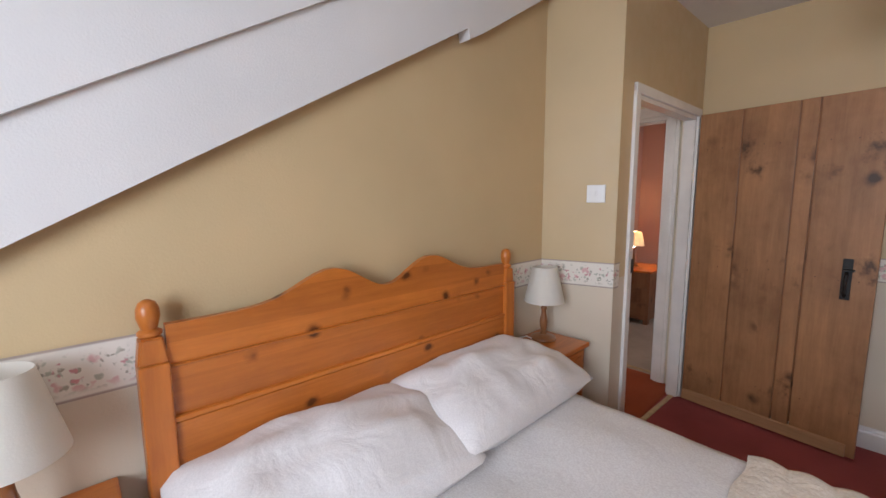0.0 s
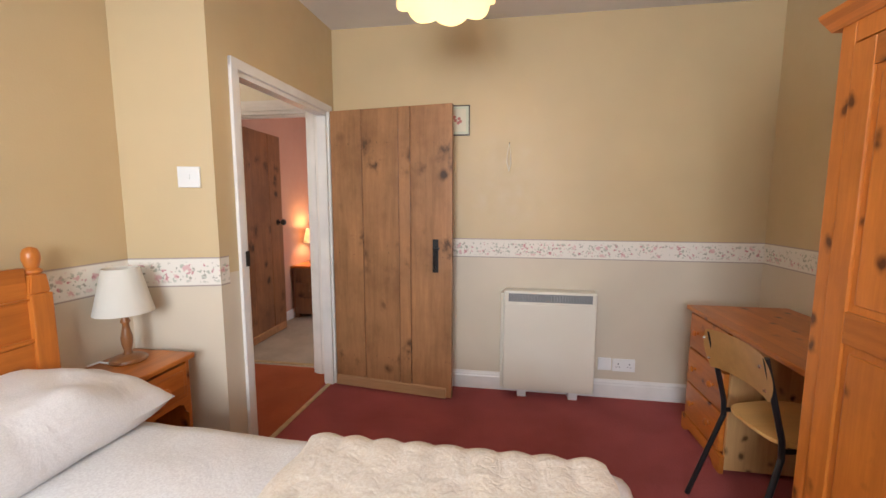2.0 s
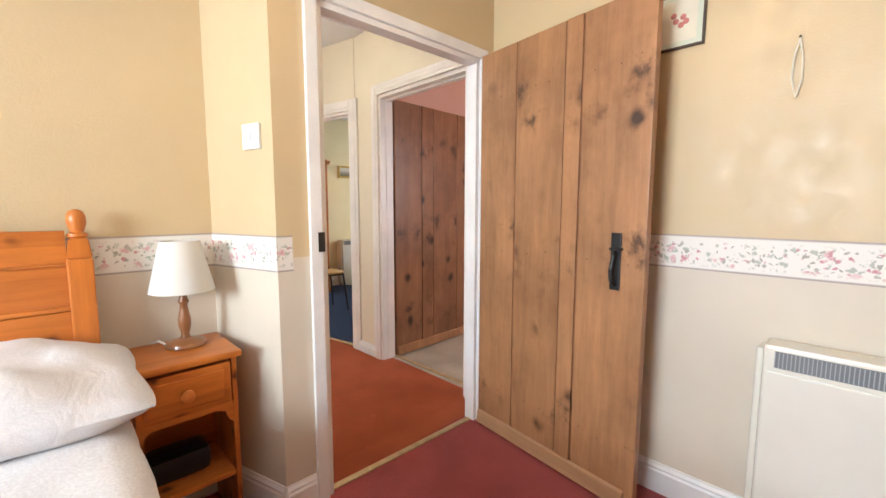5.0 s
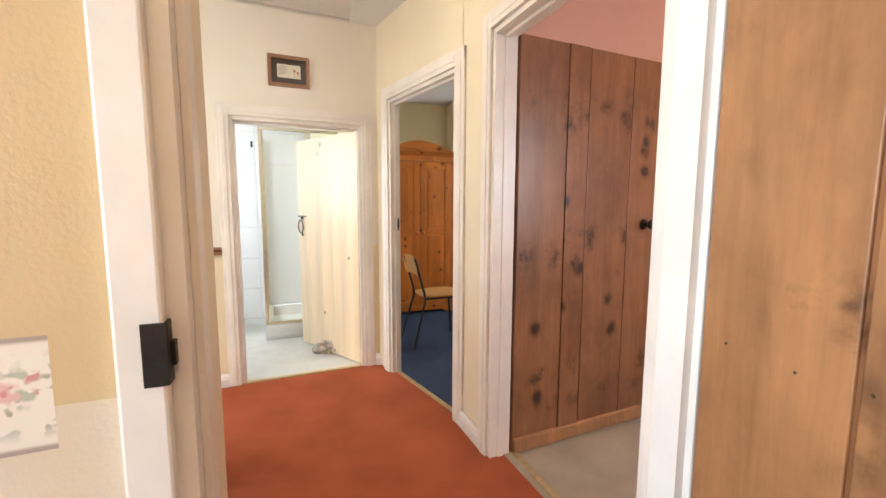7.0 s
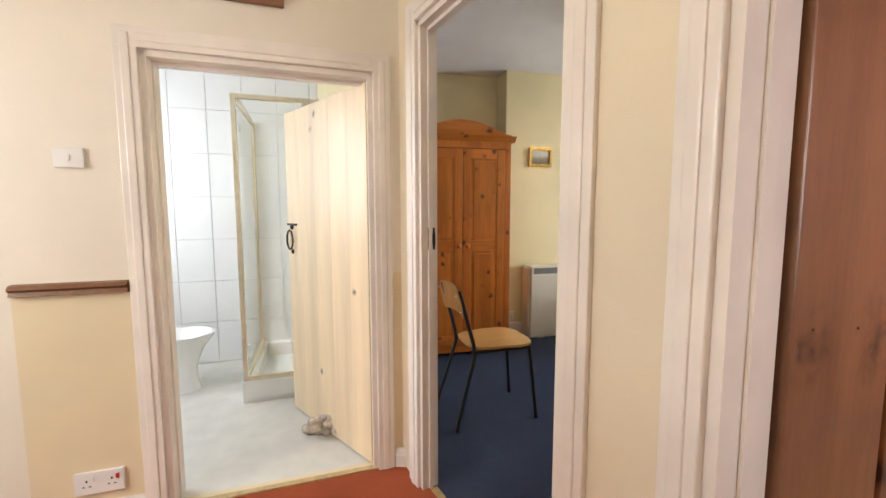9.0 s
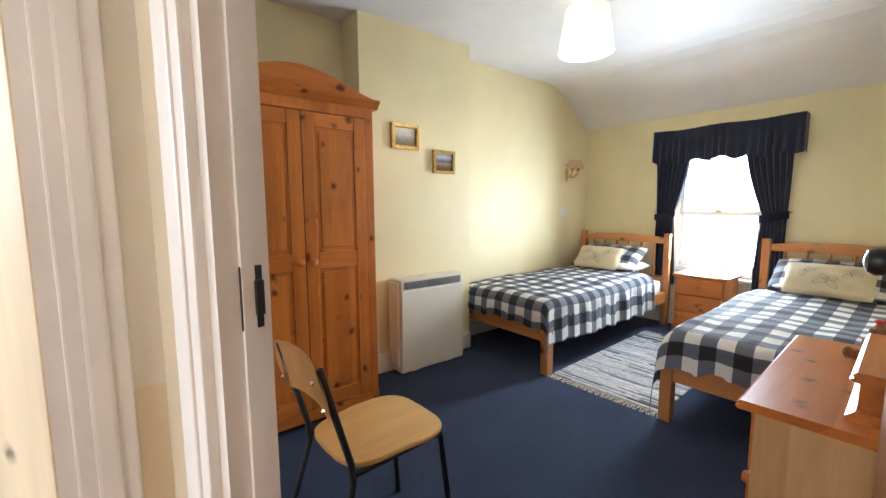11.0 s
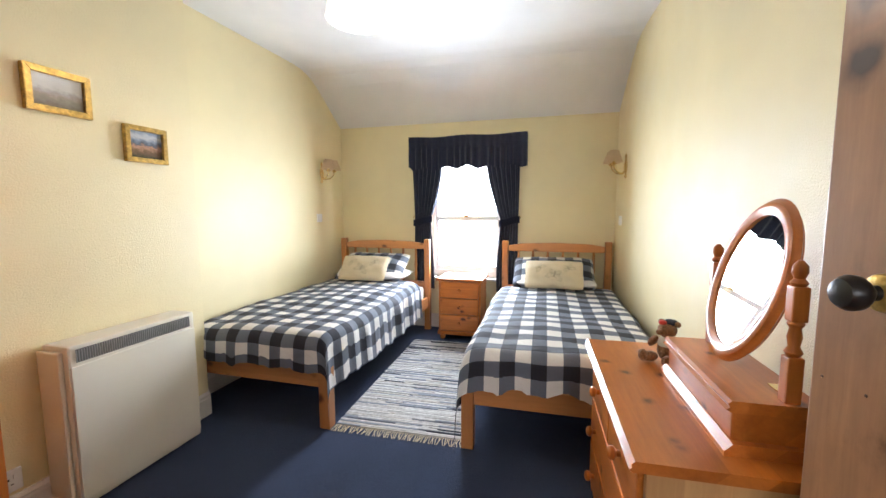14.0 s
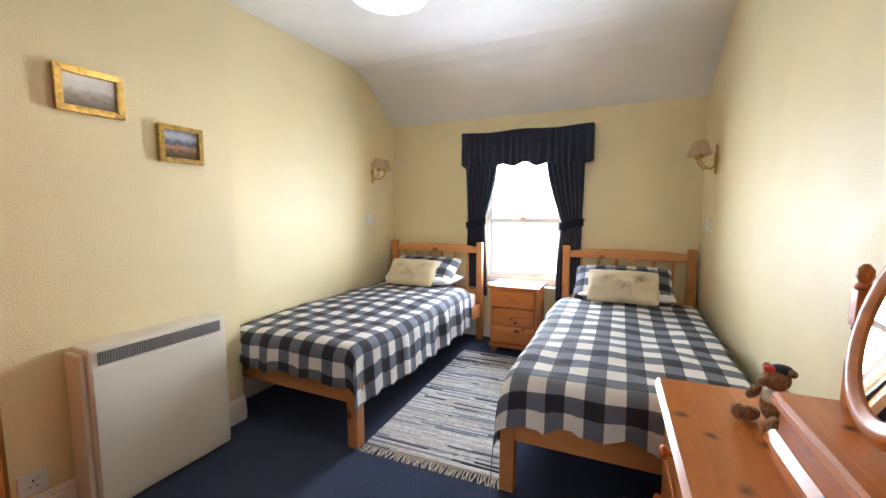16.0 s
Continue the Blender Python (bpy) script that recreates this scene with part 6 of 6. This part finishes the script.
for x in (0.045, 0.455):
    ps = part("post", box(x - 0.016, x + 0.016, 0.037, 0.069, 0.128, 0.235, 0.004), PZ, mr)
    part("post_block", box(x - 0.016, x + 0.016, 0.037, 0.069, 0.315, 0.395, 0.005), PZ, mr)
    part("turning", moved(lathe([(0.014, 0.235), (0.021, 0.245), (0.013, 0.258), (0.017, 0.28), (0.013, 0.3), (0.02, 0.31), (0.015, 0.318)], 16), Matrix.Translation((x, 0.053, 0)) @ Matrix.Diagonal((0.85, 0.85, 1, 1))), PZ, ps, "", True)
    part("finial", moved(lathe([(0.014, 0.393), (0.02, 0.402), (0.012, 0.412), (0.018, 0.425), (0.017, 0.44), (0.006, 0.452)], 16), Matrix.Translation((x, 0.053, 0)) @ Matrix.Diagonal((0.85, 0.85, 1, 1))), PZ, ps, "", True)
OV = Matrix.Translation((0.25, 0.045, 0.367)) @ pose(0, 0, 0, 15)


def oval_ring(rad, off):
    a, b = rad * 2 * math.pi, off * 2 * math.pi
    k = 0.021 + 0.0045 * math.cos(b * 5)
    rx, rz = 0.157 + k * math.cos(b), 0.203 + k * math.cos(b)
    return Vector((rx * math.cos(a), 0.012 + 0.016 * math.sin(b), rz * math.sin(a)))


part("oval_frame", moved(sheet(64, 20, oval_ring), OV), PX, mr, "moulded oval pine frame", True)
q = bmesh.new()
bmesh.ops.create_circle(q, cap_ends=True, segments=64, radius=1.0)
part("looking_glass", moved(q, OV @ Matrix.Translation((0, 0.017, 0)) @ pose(0, 0, 0, -90) @ Matrix.Diagonal((0.144, 0.19, 1, 1))), MIRROR, mr, "silvered oval glass")
q = bmesh.new()
bmesh.ops.create_circle(q, cap_ends=True, segments=48, radius=1.0)
part("backing", moved(q, OV @ Matrix.Translation((0, 0.004, 0)) @ pose(0, 0, 0, 90) @ Matrix.Diagonal((0.152, 0.198, 1, 1))), PX, mr)


def ball(x, y, z, r, sx=1.0, sy=1.0, sz=1.0, mi=0, rot=(0, 0, 0)):
    b = bmesh.new()
    bmesh.ops.create_icosphere(b, subdivisions=3, radius=r)
    for fc in b.faces:
        fc.material_index, fc.smooth = mi, True
    return moved(b, Matrix.Translation((x, y, z)) @ pose(0, 0, 0, *rot) @ Matrix.Diagonal((sx, sy, sz, 1)))


bear = join(ball(0, 0, 0.042, 0.036, 1, 0.95, 1.15), ball(0, 0, 0.066, 0.034, 1.02, 1.0, 0.75, 1), ball(-0.004, 0.004, 0.112, 0.03, 1, 1, 0.95), ball(-0.03, 0.012, 0.106, 0.013, 1.2, 0.9, 0.8), ball(-0.002, 0.028, 0.135, 0.01), ball(0.004, -0.026, 0.135, 0.01), ball(0.006, 0.0, 0.136, 0.024, 1, 1, 0.5, 2), ball(-0.018, 0.012, 0.137, 0.014, 1, 1, 0.6, 3), ball(-0.055, 0.03, 0.02, 0.02, 1.5, 0.9, 0.9, 0, (0, 0, -20)), ball(-0.05, -0.032, 0.02, 0.02, 1.5, 0.9, 0.9, 0, (0, 0, 25)), ball(-0.022, 0.042, 0.066, 0.014, 1.0, 0.9, 1.8, 0, (35, 0, 0)), ball(-0.018, -0.042, 0.066, 0.014, 1.0, 0.9, 1.8, 0, (-35, 0, 0)), ball(-0.078, 0.038, 0.026, 0.017, 0.7, 1, 1.2), ball(-0.074, -0.045, 0.026, 0.017, 0.7, 1, 1.2))
tb = new("teddy_bear", mesh_of("teddy_bear", bear, [FUR, SHIRT, NAVY, REDLED]))
tb.matrix_world = CM @ pose(0.66, 0.215, 0.672, 0, 0, -50) @ Matrix.Scale(1.08, 4)
tagged(tb, "small brown plush bear in a cream jersey and cap", "soft toy")

# ---- twin room: window dressing and lights ----
pm = thing("pelmet", pose(7.5, 4.685, 0), "gathered navy cloth pelmet over the window", "pelmet")


def pelmet_fn(a, b):
    s = a * 1.4
    y = -0.58 + min(max(s - 0.12, 0), 1.16)
    x = -0.12 + (0.12 - s if s < 0.12 else (s - 1.28 if s > 1.28 else 0))
    fold = (0.008 + 0.010 * (1 - b)) * math.sin(s * 95 + 1.5 * math.sin(s * 17))
    tuck = -0.012 * math.exp(-((b - 0.62) / 0.05) ** 2)
    return Vector((x - fold * (0.4 if b > 0.66 else 1) - tuck, y, 1.632 + 0.305 * b + 0.006 * math.sin(s * 11) + (0.016 * (1 - b) * math.sin(s * 30))))


part("valance", sheet(260, 14, pelmet_fn), NAVY, pm, "gathered navy valance", True)
part("shelf", box(-0.11, 0.0, -0.57, 0.57, 1.905, 1.92), GLOSS, pm)


def curtain(name, y_out, y_in, tie_out, tie_in, label, end):
    t = thing(name, pose(7.43, 0, 0), label, "curtain", "navy curtains at the window")

    def fn(a, b):
        z = 1.66 - (1.66 - end) * b
        k = min(1.0, (1.66 - z) / 0.53) ** 1.5 if z > 1.13 else max(0.75, 1 - (1.13 - z) * 0.5)
        o, i = y_out + (tie_out - y_out) * k, y_in + (tie_in - y_in) * k
        return Vector((0.018 * math.sin(a * 44 + 0.6 * math.sin(b * 7)) * (1 - 0.3 * k), o + (i - o) * a, z))

    part("drape", sheet(80, 40, fn), NAVY, t, "pleated navy cloth", True)
    lo, hi = min(tie_out, tie_in) - 0.015, max(tie_out, tie_in) + 0.015
    part("tieback", sheet(14, 4, lambda a, b: Vector((-0.034 + 0.02 * (2 * a - 1) ** 2, lo + (hi - lo) * a, 1.08 + 0.065 * b + 0.05 * abs(a - (0 if tie_out < tie_in else 1)) * 0 + 0.02 * math.cos(math.pi * a))), None, 0.004), NAVY, t, "", True)
    part("hook", rod((0.0, tie_out + (0.02 if tie_out > tie_in else -0.02), 1.15), (0.07, tie_out + (0.02 if tie_out > tie_in else -0.02), 1.16), 0.006, 8), BRASS, t, "brass tieback hook")
    return t


curtain("curtain", 5.24, 4.93, 5.22, 5.05, "navy curtain tied back at the window", 0.42)
curtain("curtain", 4.17, 4.49, 4.18, 4.35, "navy curtain tied back at the window", 0.42)

pt = thing("ceiling_light", pose(5.31, 4.735, 2.10), "lit cream fabric drum shade hanging from the ceiling", "ceiling light")
part("drum_shade", lathe([(0.155, 0.0), (0.118, 0.235), (0.116, 0.235), (0.153, 0.0)], 40, False), SHADEC, pt, "tapered cream fabric shade", True)
part("bulb", lathe([(0.006, 0.115), (0.024, 0.122), (0.032, 0.14), (0.024, 0.165), (0.014, 0.19)], 16), BULB, pt, "lit bulb", True)
part("flex", rod((0, 0, 0.17), (0, 0, 0.39), 0.004, 8), PLASTIC, pt)
part("ceiling_rose", lathe([(0.018, 0.36), (0.045, 0.385), (0.045, 0.4)], 20), PLASTIC, pt, "", True)


def sconce(m, label, arms):
    """Brass wall light with pleated shades; its plate on y 0, arms towards -y."""
    t = thing("wall_light", m, label, "wall light", "brass wall lights")
    part("back_plate", moved(lathe([(0.004, -0.1), (0.02, -0.085), (0.012, -0.06), (0.024, -0.02), (0.03, 0.0), (0.022, 0.03), (0.012, 0.06), (0.018, 0.085), (0.004, 0.105)], 16), Matrix.Translation((0, -0.008, 0)) @ Matrix.Diagonal((1, 0.5, 1, 1))), BRASS, t, "", True)
    for sx in arms:
        ar = part("arm", tube([(0, -0.01, -0.02), (sx * 0.3, -0.03, -0.06), (sx * 0.75, -0.07, -0.055), (sx, -0.105, -0.02), (sx, -0.11, 0.015)], 0.006), BRASS, t)
        part("cup", moved(lathe([(0.008, 0.0), (0.022, 0.01), (0.02, 0.016), (0.01, 0.02), (0.01, 0.05)], 14), Matrix.Translation((sx, -0.11, 0.005))), BRASS, ar, "", True)

        def pleat(a, b):
            g = a * 2 * math.pi
            r = (0.066 - 0.034 * b) * (1 + 0.035 * math.sin(g * 30))
            return Vector((sx + r * math.cos(g), -0.11 + r * math.sin(g), 0.03 + 0.095 * b))

        part("lampshade", sheet(120, 4, pleat), SHADES, ar, "pleated buff silk shade")
    return t


sconce(pose(7.09, 6.08, 1.59), "brass wall light with pleated shades above the bed", (-0.045, 0.06))
sconce(SM @ pose(3.725, 0.0, 1.575, 0, 0, 180), "brass wall light with pleated shade above the bed", (-0.05, 0.05))

# ---- daylight beyond the windows, and the landing's own lamp ----
HAZE = glow("overcast_glare", (0.95, 0.98, 1.0), 7.0)
solid("backdrop_twin_window", box(8.6, 8.62, 2.6, 6.8, -0.6, 3.4), HAZE, ID, "white overcast glare beyond the window", "backdrop")
ll = thing("ceiling_light", HM @ pose(2.9, 2.75, 2.5), "opal glass ceiling light on the landing", "ceiling light")
part("opal_bowl", lathe([(0.03, -0.125), (0.09, -0.10), (0.12, -0.06), (0.125, -0.02), (0.121, -0.02), (0.116, -0.06), (0.088, -0.096), (0.03, -0.12)], 28, False), SHADEW, ll, "opal glass bowl", True)
part("rim", lathe([(0.128, -0.024), (0.132, -0.01), (0.12, 0.0)], 28), BRASS, ll, "", True)
